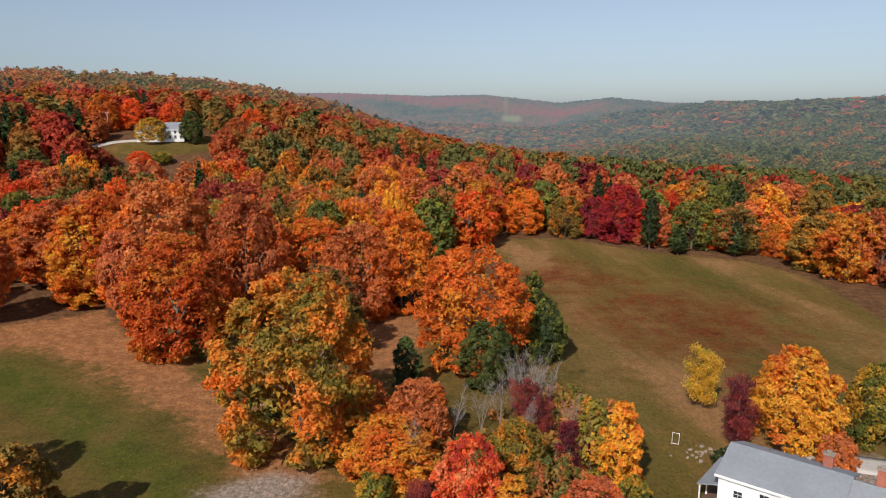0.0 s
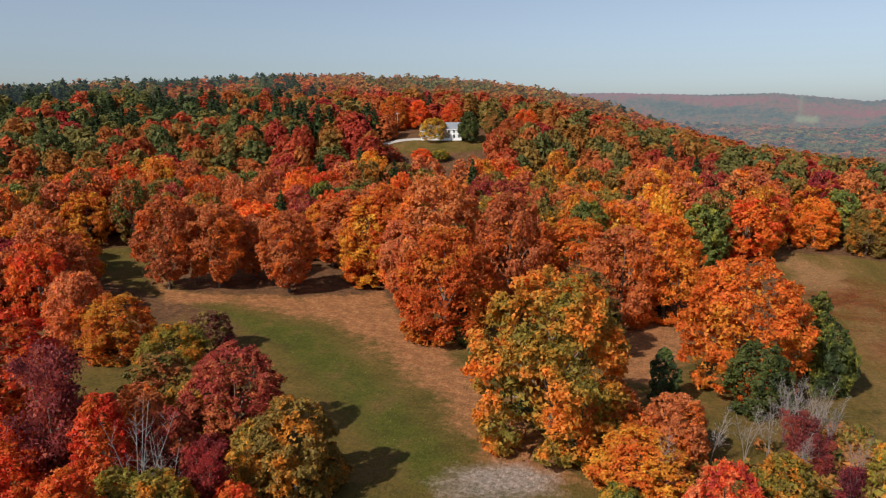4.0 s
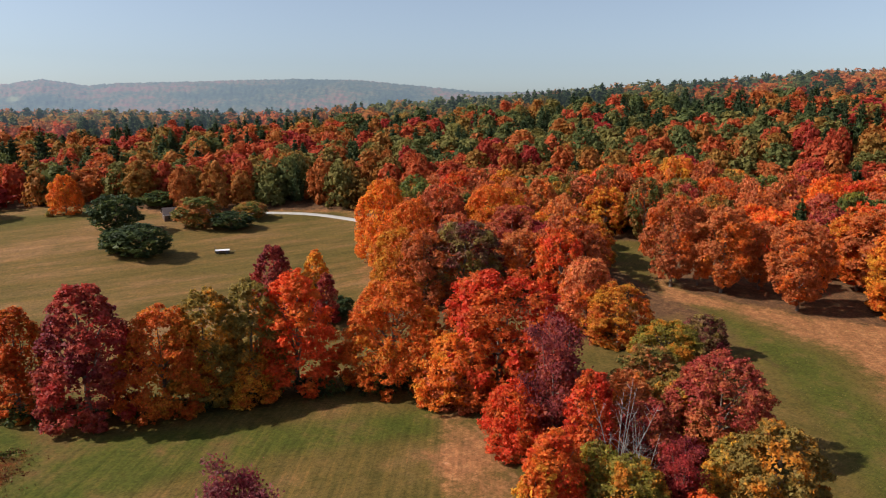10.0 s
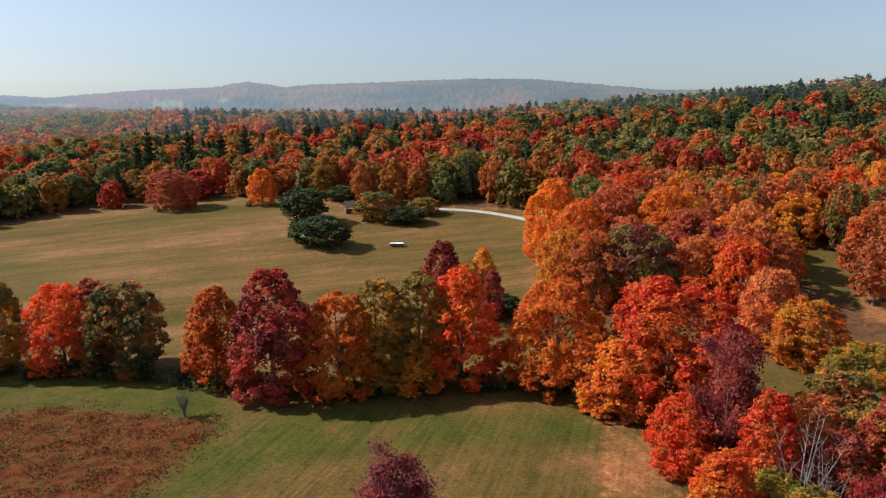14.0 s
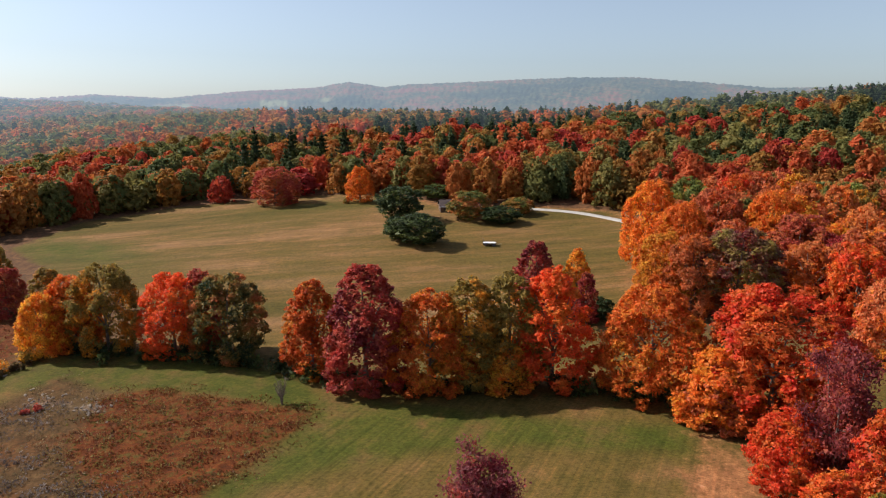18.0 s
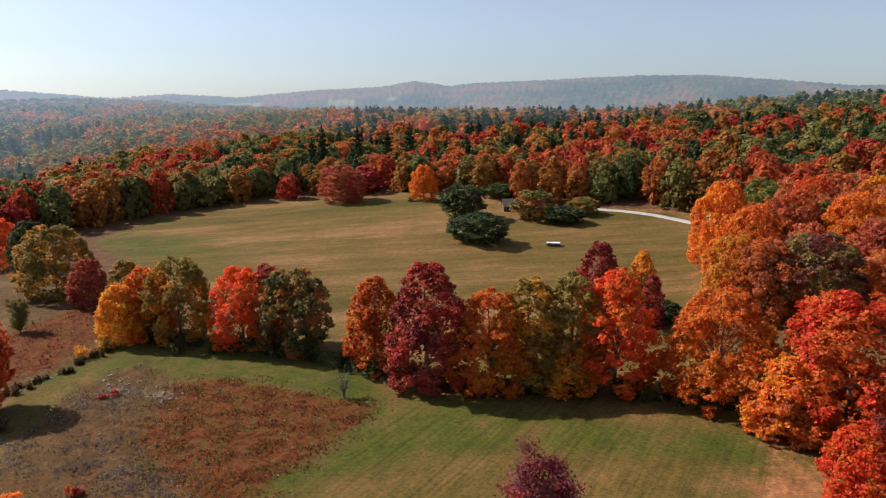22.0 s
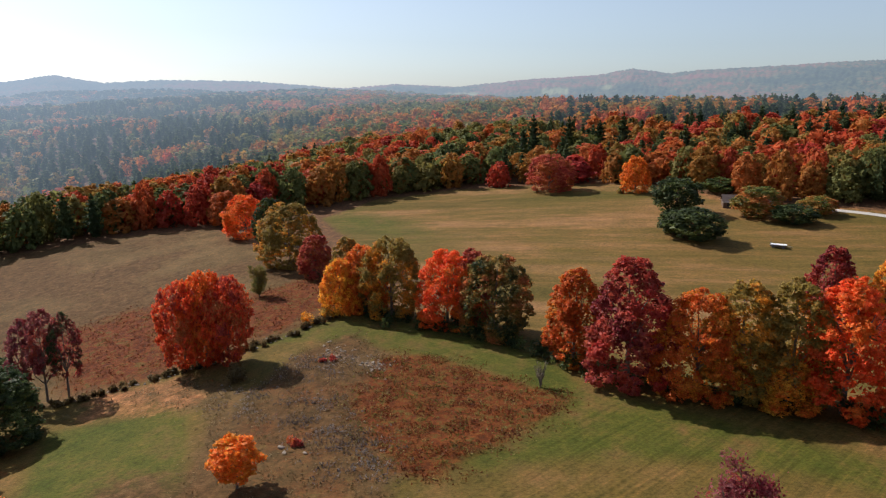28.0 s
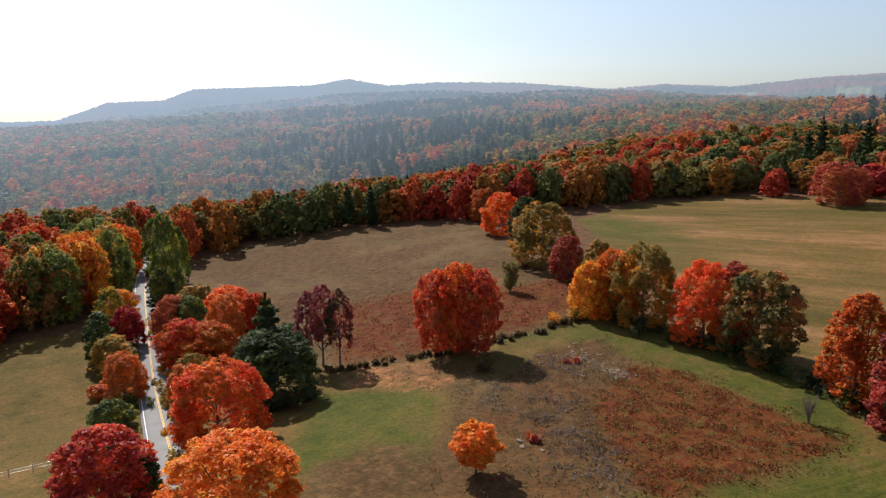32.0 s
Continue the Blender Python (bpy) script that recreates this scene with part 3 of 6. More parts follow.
def leaf_crown(rng, kind, n, size, lobes=60, height=20.0, radius=8.0, foot=0.05, core=2, tufts=14, flat=0.8, loose=0.75):
    """A crown of boughs: every bough a lobe of leaf tufts, every tuft many small leaf sprays, with gaps that show the dark inside."""
    ph = rng.uniform(0, 6.28, 4)
    C, Rl = [], []
    few = (60.0 / lobes) ** 0.4
    for i in range(lobes):
        u = 0.96 * ((i + rng.uniform()) / lobes) ** 0.92
        a = i * 2.39996 + rng.uniform(-0.7, 0.7)
        lop = 1 + 0.06 * math.sin(a + ph[0]) + 0.06 * math.sin(2 * a + ph[1] + 4 * u) + 0.05 * math.sin(3 * a + ph[2] - 7 * u)
        w = float(profile(u, kind))
        size_ = radius * rng.uniform(0.15, 0.31) * (0.66 + 0.34 * w) * few
        reach = max(0.0, w * radius * lop - size_ * 0.8) * rng.uniform(0.92, 1.05)
        C.append((reach * math.cos(a), reach * math.sin(a), (foot + (0.99 - foot) * u) * height - size_ * 0.6 * u))
        Rl.append(size_)
    C, Rl = np.array(C), np.array(Rl)
    # tufts on the outer and upper side of every bough
    k = np.repeat(np.arange(lobes), tufts)
    axis = C * np.array([1, 1, 0.0]) + (C[:, 2:] - height * 0.4) * np.array([0, 0, 1.0]) * 0.6
    axis = unit(axis + np.array([0, 0, 0.25 * radius]))
    d = unit(unit(rng.normal(0, 1, (len(k), 3))) + axis[k] * 0.55)
    T = C[k] + d * Rl[k][:, None] * rng.uniform(0.7, 1.12, (len(k), 1)) * np.array([1, 1, flat])
    Rt = Rl[k] * rng.uniform(0.24, 0.5, len(k))
    pick = rng.choice(len(T), n, p=Rt ** 2 / (Rt ** 2).sum())
    e = unit(unit(rng.normal(0, 1, (n, 3))) + d[pick] * 0.5)
    at = T[pick] + e * (Rt[pick] * rng.uniform(0.1, 1.15, n))[:, None] * np.array([1.2, 1.2, 0.8])
    pts = [sprays(rng, at, e * 0.5 + d[pick] * 0.6 + np.array([0, 0, 0.5]), size, loose)]
    if core:
        shell = crown_shell(rng, core, "wide" if kind == "wide" else "round", 8, height * 0.92, radius * 0.9, foot + 0.03, rough=0.06, spread=1.2).reshape(-1, 3, 3)
        mid = shell.mean(1)
        out = unit(mid - np.array([0, 0, height * 0.42]))
        pts.append(sprays(rng, mid, out, size * {1: 1.5, 2: 1.7, 3: 2.1, 4: 1.5}[core], 0.5))
    pts = np.vstack(pts)
    pts[:, 2] = np.maximum(pts[:, 2], 0.25)
    return pts


def pine_crown(rng, n, size, height=20.0, radius=5.0, levels=15, foot=0.1, core=2):
    """A conifer: whorls of level boughs that lift at their tips, each set with needle sprays, round a dark inside."""
    at, face = [], []
    per = max(4, n // (levels * 6))
    for i in range(levels):
        u = (i + rng.uniform(0, 0.7)) / levels
        w = radius * float(profile(u, "pine"))
        for j in range(6):
            a = j * 1.047 + i * 0.7 + rng.uniform(-0.35, 0.35)
            reach = w * rng.uniform(0.62, 1.18)
            t = rng.uniform(0.15, 1.0, per) ** 0.7
            side = rng.normal(0, 0.16, per) * reach * (1.15 - t)
            z = (foot + (0.97 - foot) * u) * height + 0.2 * reach * t * t - 0.1 * reach * t + rng.normal(0, 0.16, per)
            at.append(np.stack([math.cos(a) * reach * t - math.sin(a) * side, math.sin(a) * reach * t + math.cos(a) * side, z], 1))
            face.append(np.tile((0.45 * math.cos(a), 0.45 * math.sin(a), 0.9), (per, 1)))
    top = np.stack([rng.normal(0, 0.12, per), rng.normal(0, 0.12, per), height * rng.uniform(0.94, 1.02, per)], 1)
    at, face = np.vstack(at + [top]), np.vstack(face + [np.tile((0.0, 0.0, 0.6), (per, 1))])
    pts = [sprays(rng, at, face, size, 0.6)]
    if core:
        pts.append(crown_shell(rng, core, "pine", 0, height * 0.9, radius * 0.55, foot + 0.04, rough=0.03, spread=1.3))
    pts = np.vstack(pts)
    pts[:, 2] = np.maximum(pts[:, 2], 0.25)
    return pts


def soup(name, pts):
    return raw_mesh(bpy.data.meshes.new(name), pts, np.arange(len(pts)).reshape(-1, 3), False)


def tube(verts, faces, path, r0, r1, sides=6):
    """A tapered limb along a path of places, added to lists."""
    path = [np.array(p, float) for p in path]
    base = len(verts)
    for i, p in enumerate(path):
        t = path[min(i + 1, len(path) - 1)] - path[max(i - 1, 0)]
        t /= np.linalg.norm(t) + 1e-9
        a = np.cross(t, (0.3, 1, 0.2))
        a /= np.linalg.norm(a) + 1e-9
        b = np.cross(t, a)
        r = r0 + (r1 - r0) * i / (len(path) - 1)
        for k in range(sides):
            w = 2 * math.pi * k / sides
            verts.append(p + (a * math.cos(w) + b * math.sin(w)) * r)
    for i in range(len(path) - 1):
        for k in range(sides):
            k2 = (k + 1) % sides
            faces.append((base + i * sides + k, base + i * sides + k2, base + (i + 1) * sides + k2, base + (i + 1) * sides + k))


def trunk_mesh(rng, targets, top=0.8, height=20.0, girth=0.42, sides=7):
    """A tapered trunk whose limbs grow out of its rings."""
    verts, faces = [], []
    lean = rng.normal(0, 0.4, 2)
    levels = (0, 0.06, 0.16, 0.24, 0.32, 0.4, 0.5, 0.62, 0.8, 1.0)
    spine = [np.array((lean[0] * u * u, lean[1] * u * u, height * top * u - 0.8 * (u == 0))) for u in levels]
    tube(verts, faces, spine, girth, girth * 0.2, sides)
    for c in targets:
        ring = int(np.argmin([abs(p[2] - max(2.4, c[2] * rng.uniform(0.4, 0.62))) for p in spine]))
        start = spine[ring]
        mid = start * 0.5 + np.array(c) * 0.5 + rng.normal(0, 0.3, 3)
        base = len(verts)
        tube(verts, faces, [start * 0.8 + mid * 0.2, mid, c], girth * 0.4, girth * 0.1, sides)
        for k in range(sides):
            k2 = (k + 1) % sides
            faces.append((ring * sides + k, ring * sides + k2, base + k2, base + k))
    return raw_mesh(bpy.data.meshes.new("trunk"), np.array(verts), np.array(faces))


def maple_kind(seed, kind, n, size, lobes=34, foot=0.01, core=3, flat=0.8, radius=8.0):
    rng = np.random.default_rng(seed)
    crown = soup("crown", leaf_crown(rng, kind, n, size, lobes, radius=radius, foot=foot, core=core, flat=flat))
    crown.materials.append(LEAVES["orange"])
    reach = radius * 0.62
    tips = [(reach * math.cos(a), reach * math.sin(a), rng.uniform(8, 16)) for a in np.arange(0, 6.2, 0.8)]
    return crown, trunk_mesh(rng, tips)


def airy_kind(seed, count, size, low=0.12, stems=5):
    """A thin, see-through crown of small tufts on several bare stems."""
    rng = np.random.default_rng(seed)
    verts, faces, V = [], [], []
    for i in range(stems):
        a = i * 6.28 / stems + rng.uniform(-0.4, 0.4)
        reach, top = rng.uniform(2.0, 5.5), rng.uniform(14, 18.5)
        path = [np.array([math.cos(a) * reach * u ** 1.2, math.sin(a) * reach * u ** 1.2, top * u - 0.5 * (u == 0)]) for u in (0, 0.3, 0.6, 0.85, 1.0)]
        tube(verts, faces, path, 0.3, 0.06, 5)
        for j in range(11):
            u = low + (1 - low) * (j + rng.uniform()) / 11
            p = np.array([math.cos(a) * reach * u ** 1.2, math.sin(a) * reach * u ** 1.2, top * u])
            b = rng.uniform(0, 6.28)
            w = 3.3 * math.sin(math.pi * min(0.95, 0.15 + 0.85 * u)) + 0.8
            q = p + np.array([math.cos(b) * w, math.sin(b) * w, rng.uniform(0.3, 1.8)])
            tube(verts, faces, [p, (p + q) / 2 + rng.normal(0, 0.2, 3), q], 0.1, 0.03, 4)
            n = count // (stems * 11)
            c = p + (q - p) * rng.uniform(0.25, 1.15, (n, 1)) + rng.normal(0, 0.75, (n, 3)) * np.array([1.1, 1.1, 0.8])
            t = rng.normal(0, 1, (n, 3, 3))
            t /= np.linalg.norm(t, axis=2, keepdims=True)
            V.append((c[:, None] + t * size * rng.uniform(0.6, 1.3, (n, 1, 1))).reshape(-1, 3))
    pts = np.vstack(V)
    pts[:, 2] = np.maximum(pts[:, 2], 0.2)
    crown = soup("crown", pts)
    crown.materials.append(LEAVES["winedark"])
    return crown, raw_mesh(bpy.data.meshes.new("trunk"), np.array(verts), np.array(faces))


def pine_kind(seed, n, size):
    rng = np.random.default_rng(seed)
    crown = soup("crown", pine_crown(rng, n, size))
    crown.materials.append(LEAVES["pine"])
    return crown, trunk_mesh(rng, [], 0.97, girth=0.3)


# crowns for large, middling and small trees, so that the leaf sprays keep their size
BROAD = {"L": [maple_kind(10 + i, "round", 38000, 0.235, 84, core=4) for i in range(4)],
         "M": [maple_kind(14 + i, "round", 18000, 0.34, 60, core=4) for i in range(4)],
         "S": [maple_kind(170 + i, "wide", 8000, 0.5, 36) for i in range(3)]}
TALL = {"L": [maple_kind(20 + i, "tall", 28000, 0.215, 80, core=4, radius=5.2) for i in range(3)],
        "M": [maple_kind(23 + i, "tall", 20000, 0.25, 64, core=4, radius=5.2) for i in range(4)],
        "S": [maple_kind(126 + i, "tall", 8000, 0.38, 36, radius=5.2) for i in range(3)]}
LIFTED = {"L": [maple_kind(35 + 100 * i, "wide", 30000, 0.235, 74, 0.12, 4, radius=6.6) for i in range(2)],
          "M": [maple_kind(36 + i, "wide", 15000, 0.32, 50, 0.14, radius=6.6) for i in range(2)],
          "S": [maple_kind(38 + i, "wide", 7000, 0.46, 32, 0.2, radius=6.6) for i in range(2)]}
STEMMED = {k: [maple_kind(32 + i, "tall", 8000, 0.26, 44, 0.3, 0, radius=5.2) for i in range(2)] for k in "LMS"}
SLIM = {id(k): r for rows, r in ((TALL, 5.2), (STEMMED, 5.2), (LIFTED, 6.6)) for kinds in rows.values() for k in kinds}
AIRY = {k: [airy_kind(30 + i, 16000, 0.34) for i in range(2)] for k in "LMS"}
UMBRELLA = {k: [maple_kind(47 + i, "wide", 6500, 0.5, 38, 0.06, 3, 0.8) for i in range(3)] for k in "LMS"}
DOME = {k: [maple_kind(45 + i, "wide", 15000, 0.34, 60, 0.08, 4) for i in range(2)] for k in "LMS"}
MID = [maple_kind(40 + i, "wide", 7500, 0.46, 44, core=2) for i in range(5)] + [maple_kind(50 + i, "round", 7500, 0.46, 44, core=2) for i in range(4)]
PINE = [pine_kind(60, 9000, 0.3), pine_kind(61, 9000, 0.3)]
PINE_MID = [pine_kind(62 + i, 3600, 0.5) for i in range(3)]


def plant(name, kind, x, y, height, radius, palette, turn, label, category, group="", base=(20.0, 8.0), bark=None, sink=0.0):
    """A tree of its own: trunk and crown under an empty at its foot."""
    crown, trunk = kind
    root = new(name)
    root.location = (x, y, float(ground_z(x, y)) - sink)
    root.rotation_euler = (0, 0, turn)
    root.scale = (radius / base[1] * 0.9, radius / base[1] * 0.9, height / base[0] * 0.98)
    tagged(root, label, category, group)
    c = part("crown", crown, None, root)
    c.material_slots[0].link = "OBJECT"
    c.material_slots[0].material = LEAVES[palette]
    part("trunk", trunk, bark or BARK, root)
    return root


HEDGE_TREES = [(-19.5, 90.2, 26.0, 10.8, "big"),
    (-50.6, 128.7, 24.2, 10.5, "orange"),
    (5.0, 122.4, 23.9, 10.4, "orange"),
    (7.7, 112.5, 12.1, 5.3, "green"),
    (19.2, 125.5, 12.9, 4.2, "teal"),
    (17.9, 135.1, 16.3, 3.2, "teal"),
    (-11.6, 92.5, 10.1, 4.1, "rust"),
    (-3.1, 90.3, 10.4, 4.6, "rust"),
    (-6.7, 80.4, 8.8, 5.8, "amber"),
    (9.1, 79.0, 9.2, 4.1, "yolive"),
    (15.9, 80.9, 9.3, 2.9, "purple"),
    (18.5, 80.9, 11.7, 2.5, "yolive"),
    (21.7, 78.4, 12.3, 2.8, "amber"),
    (-6.1, 110.5, 9.8, 2.6, "darkgreen"),
    (-15.1, 165.8, 11.2, 7.6, "green")]
GARDEN_TREES = [(40.6, 103.4, 11.3, 4.1, "lemon"),
    (40.9, 90.4, 10.8, 3.4, "purple"),
    (48.7, 90.8, 14.8, 6.0, "yellow"),
    (60.2, 90.9, 12.2, 4.3, "lime"),
    (48.3, 79.1, 7.3, 2.5, "rust"),
    (36.9, 84.3, 2.6, 1.7, "darkgreen")]
THICKET_TREES = [(2.7, 69.6, 12.1, 4.0, "pinkred"),
    (7.3, 68.0, 8.2, 2.6, "yellow"),
    (15.5, 66.0, 8.9, 3.9, "coral"),
    (21.3, 71.2, 5.9, 2.3, "lime"),
    (12.7, 70.9, 8.8, 3.0, "olive"),
    (12.4, 97.9, 7.0, 3.2, "purple"),
    (14.3, 93.7, 5.9, 2.5, "purple"),
    (16.5, 83.1, 6.8, 2.8, "purple"),
    (-8.1, 73.9, 4.6, 2.4, "lime"),
    (-2.5, 72.0, 5.2, 2.7, "purple")]
FIELD_EDGE_TREES = [(-61.4, 151.1, 32.2, 12.5, "rust"),
    (-79.1, 162.1, 27.0, 10.0, "orange"),
    (-83.4, 157.1, 24.9, 7.1, "amber"),
    (-44.2, 153.1, 29.4, 9.5, "rust"),
    (-30.5, 162.7, 22.5, 10.1, "orange"),
    (-18.7, 154.4, 22.8, 9.0, "rust"),
    (-10.0, 161.5, 25.0, 9.3, "orange"),
    (-23.3, 127.9, 18.5, 8.7, "olive")]
GROVE_TREES = [(-125.5, 131.8, 24.4, 7.4, "rust"),
    (-115.5, 138.4, 22.4, 7.6, "rust"),
    (-112.5, 148.4, 18.0, 5.7, "rust"),
    (-97.6, 142.5, 21.6, 7.0, "rust"),
    (-91.0, 165.3, 24.0, 10.0, "rust"),
    (-68.1, 145.9, 22.0, 6.0, "coral"),
    (-100.5, 168.9, 20.2, 8.0, "orange"),
    (-122.7, 138.1, 21.7, 4.5, "rust")]
CORNER_TREES = [(-91.3, 58.6, 22.6, 11.2, "redorange"),
    (-70.5, 53.9, 20.1, 6.6, "purple"),
    (-101.9, 93.5, 13.0, 6.7, "amber"),
    (-111.0, 92.9, 16.8, 6.0, "coral"),
    (-82.6, 86.7, 11.6, 6.8, "yolive"),
    (-88.9, 103.3, 8.6, 4.7, "brown"),
    (-59.7, 73.3, 15.4, 7.0, "brick"),
    (-44.8, 65.1, 13.6, 5.4, "goldgreen"),
    (-62.0, 53.3, 16.0, 3.8, "redorange"),
    (-73.5, 49.8, 10.9, 4.7, "red"),
    (-56.8, 43.5, 12.4, 3.9, "redorange"),
    (-54.9, 40.5, 10.4, 2.9, "amber"),
    (-51.9, 50.6, 9.4, 4.6, "yolive"),
    (-50.9, 57.1, 10.4, 4.1, "wine"),
    (-46.3, 55.8, 6.6, 2.7, "redorange"),
    (-90.8, 51.3, 11.1, 5.4, "coral"),
    (-75.5, 75.8, 11.5, 5.6, "olive"),
    (-65.0, 71.7, 11.0, 4.5, "goldgreen"),
    (-69.1, 65.6, 11.0, 4.3, "rust"),
    (-59.3, 59.9, 11.4, 4.3, "brick"),
    (-50.4, 65.6, 9.1, 3.7, "goldgreen"),
    (-56.4, 49.8, 9.2, 3.8, "yolive"),
    (-42.0, 68.1, 5.8, 2.7, "goldgreen")]
EAST_EDGE_TREES = [(58.3, 226.9, 20.0, 7.6, "crimson"),
    (50.6, 231.3, 14.7, 5.9, "wine"),
    (103.6, 245.8, 20.5, 5.0, "pine"),
    (72.5, 211.4, 8.9, 3.7, "pine"),
    (89.6, 209.9, 12.1, 3.8, "pine"),
    (27.8, 235.4, 16.0, 7.2, "orange"),
    (14.9, 238.0, 16.6, 7.3, "pinkred"),
    (87.2, 220.4, 13.4, 5.2, "redorange"),
    (41.1, 231.4, 14.4, 6.3, "goldgreen"),
    (112.7, 244.8, 14.6, 5.4, "green"),
    (69.2, 221.5, 14.6, 4.4, "coral"),
    (107.5, 207.0, 14.4, 6.2, "orange"),
    (64.5, 224.9, 15.5, 4.7, "pinkred"),
    (102.7, 211.7, 10.8, 4.4, "amber"),
    (82.9, 225.2, 9.9, 3.9, "brown")]
HEDGE_LINE_TREES = [(-188.4, 79.6, 26.5, 8.6, "orange"),
    (-166.5, 79.0, 23.5, 7.8, "orange"),
    (-177.8, 93.2, 25.0, 8.5, "coral"),
    (-168.6, 104.4, 24.8, 8.4, "orange"),
    (-144.8, 82.2, 20.5, 10.3, "brown"),
    (-159.4, 105.6, 19.9, 9.7, "brick"),
    (-151.6, 110.3, 15.7, 7.4, "wine"),
    (-153.1, 68.0, 19.0, 7.1, "amber"),
    (-146.8, 72.5, 19.1, 7.4, "rust"),
    (-171.4, 132.3, 16.0, 8.8, "rust")]
ROW_TREES = [(-118.6, -10.3, 18.5, 4.8, "orange"),
    (-111.2, -0.9, 23.0, 6.4, "wine"),
    (-109.8, 9.7, 18.2, 6.4, "orange"),
    (-111.0, 16.2, 20.2, 5.6, "goldgreen"),
    (-110.9, 23.4, 20.8, 5.2, "goldgreen"),
    (-109.2, 30.2, 22.2, 5.8, "redtop"),
    (-108.2, 22.2, 8.2, 4.5, "amber"),
    (-103.4, 44.9, 19.9, 7.7, "orange"),
    (-91.7, 50.5, 12.4, 5.3, "orange")]
ROW_BACK_TREES = [(-153.4, 38.0, 18.2, 4.9, "wine"),
    (-152.3, 47.3, 16.1, 3.8, "amber"),
    (-142.1, 46.4, 12.9, 3.0, "brick"),
    (-62.7, 10.8, 13.9, 5.8, "winedark")]
FARM_TREES = [(-302.2, -3.3, 16.4, 5.9, "orange"),
    (-308.7, -40.1, 17.4, 11.0, "brick")]
APPLE_TREES = [(-263.2, 11.7, 13.6, 8.2, "darkgreen"),
    (-225.9, 16.0, 10.7, 7.8, "darkgreen"),
    (-232.3, 9.8, 8.5, 4.6, "darkgreen"),
    (-259.7, 38.2, 11.7, 7.2, "olive"),
    (-253.7, 48.5, 6.7, 6.7, "darkgreen"),
    (-268.2, 58.7, 6.6, 5.7, "olive"),
    (-302.8, 29.5, 6.6, 6.4, "green")]
HEDGE_BUSHES = [(-146.0, 50.8, 5.7, 3.2, "darkgreen"),
    (-147.1, 47.5, 4.6, 2.9, "darkgreen")]
MEADOW_TREES = [(-134.7, -62.0, 13.0, 3.8, "amber"),
    (-142.8, -64.0, 16.2, 3.8, "goldgreen"),
    (-138.5, -57.6, 15.7, 5.1, "orange"),
    (-137.3, -51.2, 18.1, 6.1, "goldgreen"),
    (-133.8, -37.6, 17.2, 6.1, "red"),
    (-130.2, -27.1, 17.5, 6.7, "darkmix"),
    (-135.8, -32.9, 17.2, 4.1, "brick")]
MEADOW_PAIR = [(-104.7, -80.0, 18.0, 4.8, "redblack"),
    (-106.0, -71.7, 17.8, 4.9, "redblack"),
    (-105.5, -75.8, 19.3, 4.9, "redorange"),
    (-93.7, -101.5, 18.4, 3.5, "winedark"),
    (-94.5, -97.4, 16.9, 3.0, "mauve"),
    (-92.8, -104.9, 17.2, 2.8, "winedark")]
CORNER_COPSE = [(-173.2, -94.8, 18.9, 9.1, "goldgreen"),
    (-162.2, -81.5, 12.0, 4.6, "brick"),
    (-213.8, -133.9, 16.0, 8.0, "redorange"),
    (-144.7, -88.0, 8.2, 3.1, "sage"),
    (-204.1, -118.7, 16.1, 5.6, "darkgreen"),
    (-234.2, -155.5, 14.3, 6.6, "rust")]
LONE_TREE = [(-66.7, -45.1, 7.0, 3.1, "orange")]
ROAD_TREES = [(-76.9, -96.8, 14.5, 8.6, "darkgreen"),
    (-80.6, -102.6, 19.6, 5.2, "pine"),
    (-58.6, -87.4, 14.3, 7.6, "redorange"),
    (-41.8, -60.1, 11.8, 7.8, "orange"),
    (-83.1, -134.4, 10.3, 6.3, "redorange"),
    (-106.1, -150.3, 9.4, 6.2, "redorange"),
    (-89.7, -150.3, 11.6, 4.7, "brick"),
    (-86.1, -129.2, 9.7, 6.3, "orange"),
    (-110.7, -144.5, 6.4, 3.6, "redorange"),
    (-103.9, -160.8, 9.3, 5.8, "goldgreen"),
    (-92.3, -145.9, 11.4, 4.6, "teal"),
    (-93.6, -112.4, 8.8, 4.6, "darkgreen"),
    (-102.2, -134.4, 10.5, 4.1, "redorange"),
    (-73.2, -116.3, 9.1, 3.9, "goldgreen"),
    (-68.5, -111.9, 8.8, 3.2, "rust"),
    (-94.0, -134.9, 13.0, 4.6, "rust")]
VERGE_TREES = [(-36.2, -78.5, 11.2, 6.0, "crimson"),
    (-48.9, -100.4, 9.1, 4.0, "teal"),
    (-64.4, -126.2, 10.2, 4.1, "rust"),
    (-70.7, -141.5, 8.7, 4.8, "goldgreen"),
    (-80.5, -153.8, 10.5, 4.1, "crimson"),
    (-81.7, -163.1, 14.0, 3.8, "lime"),
    (-72.1, -150.2, 12.3, 3.5, "green"),
    (-61.8, -131.5, 2.8, 2.2, "orange"),
    (-40.4, -77.1, 6.3, 2.2, "darkgreen"),
    (-93.1, -180.1, 7.9, 4.6, "amber")]
ROAD_END_TREES = [(-110.6, -185.7, 27.6, 4.6, "sap"),
    (-126.0, -218.1, 21.8, 3.8, "sap"),
    (-123.0, -199.8, 20.7, 4.0, "sap"),
    (-103.1, -176.4, 12.6, 3.9, "teal")]
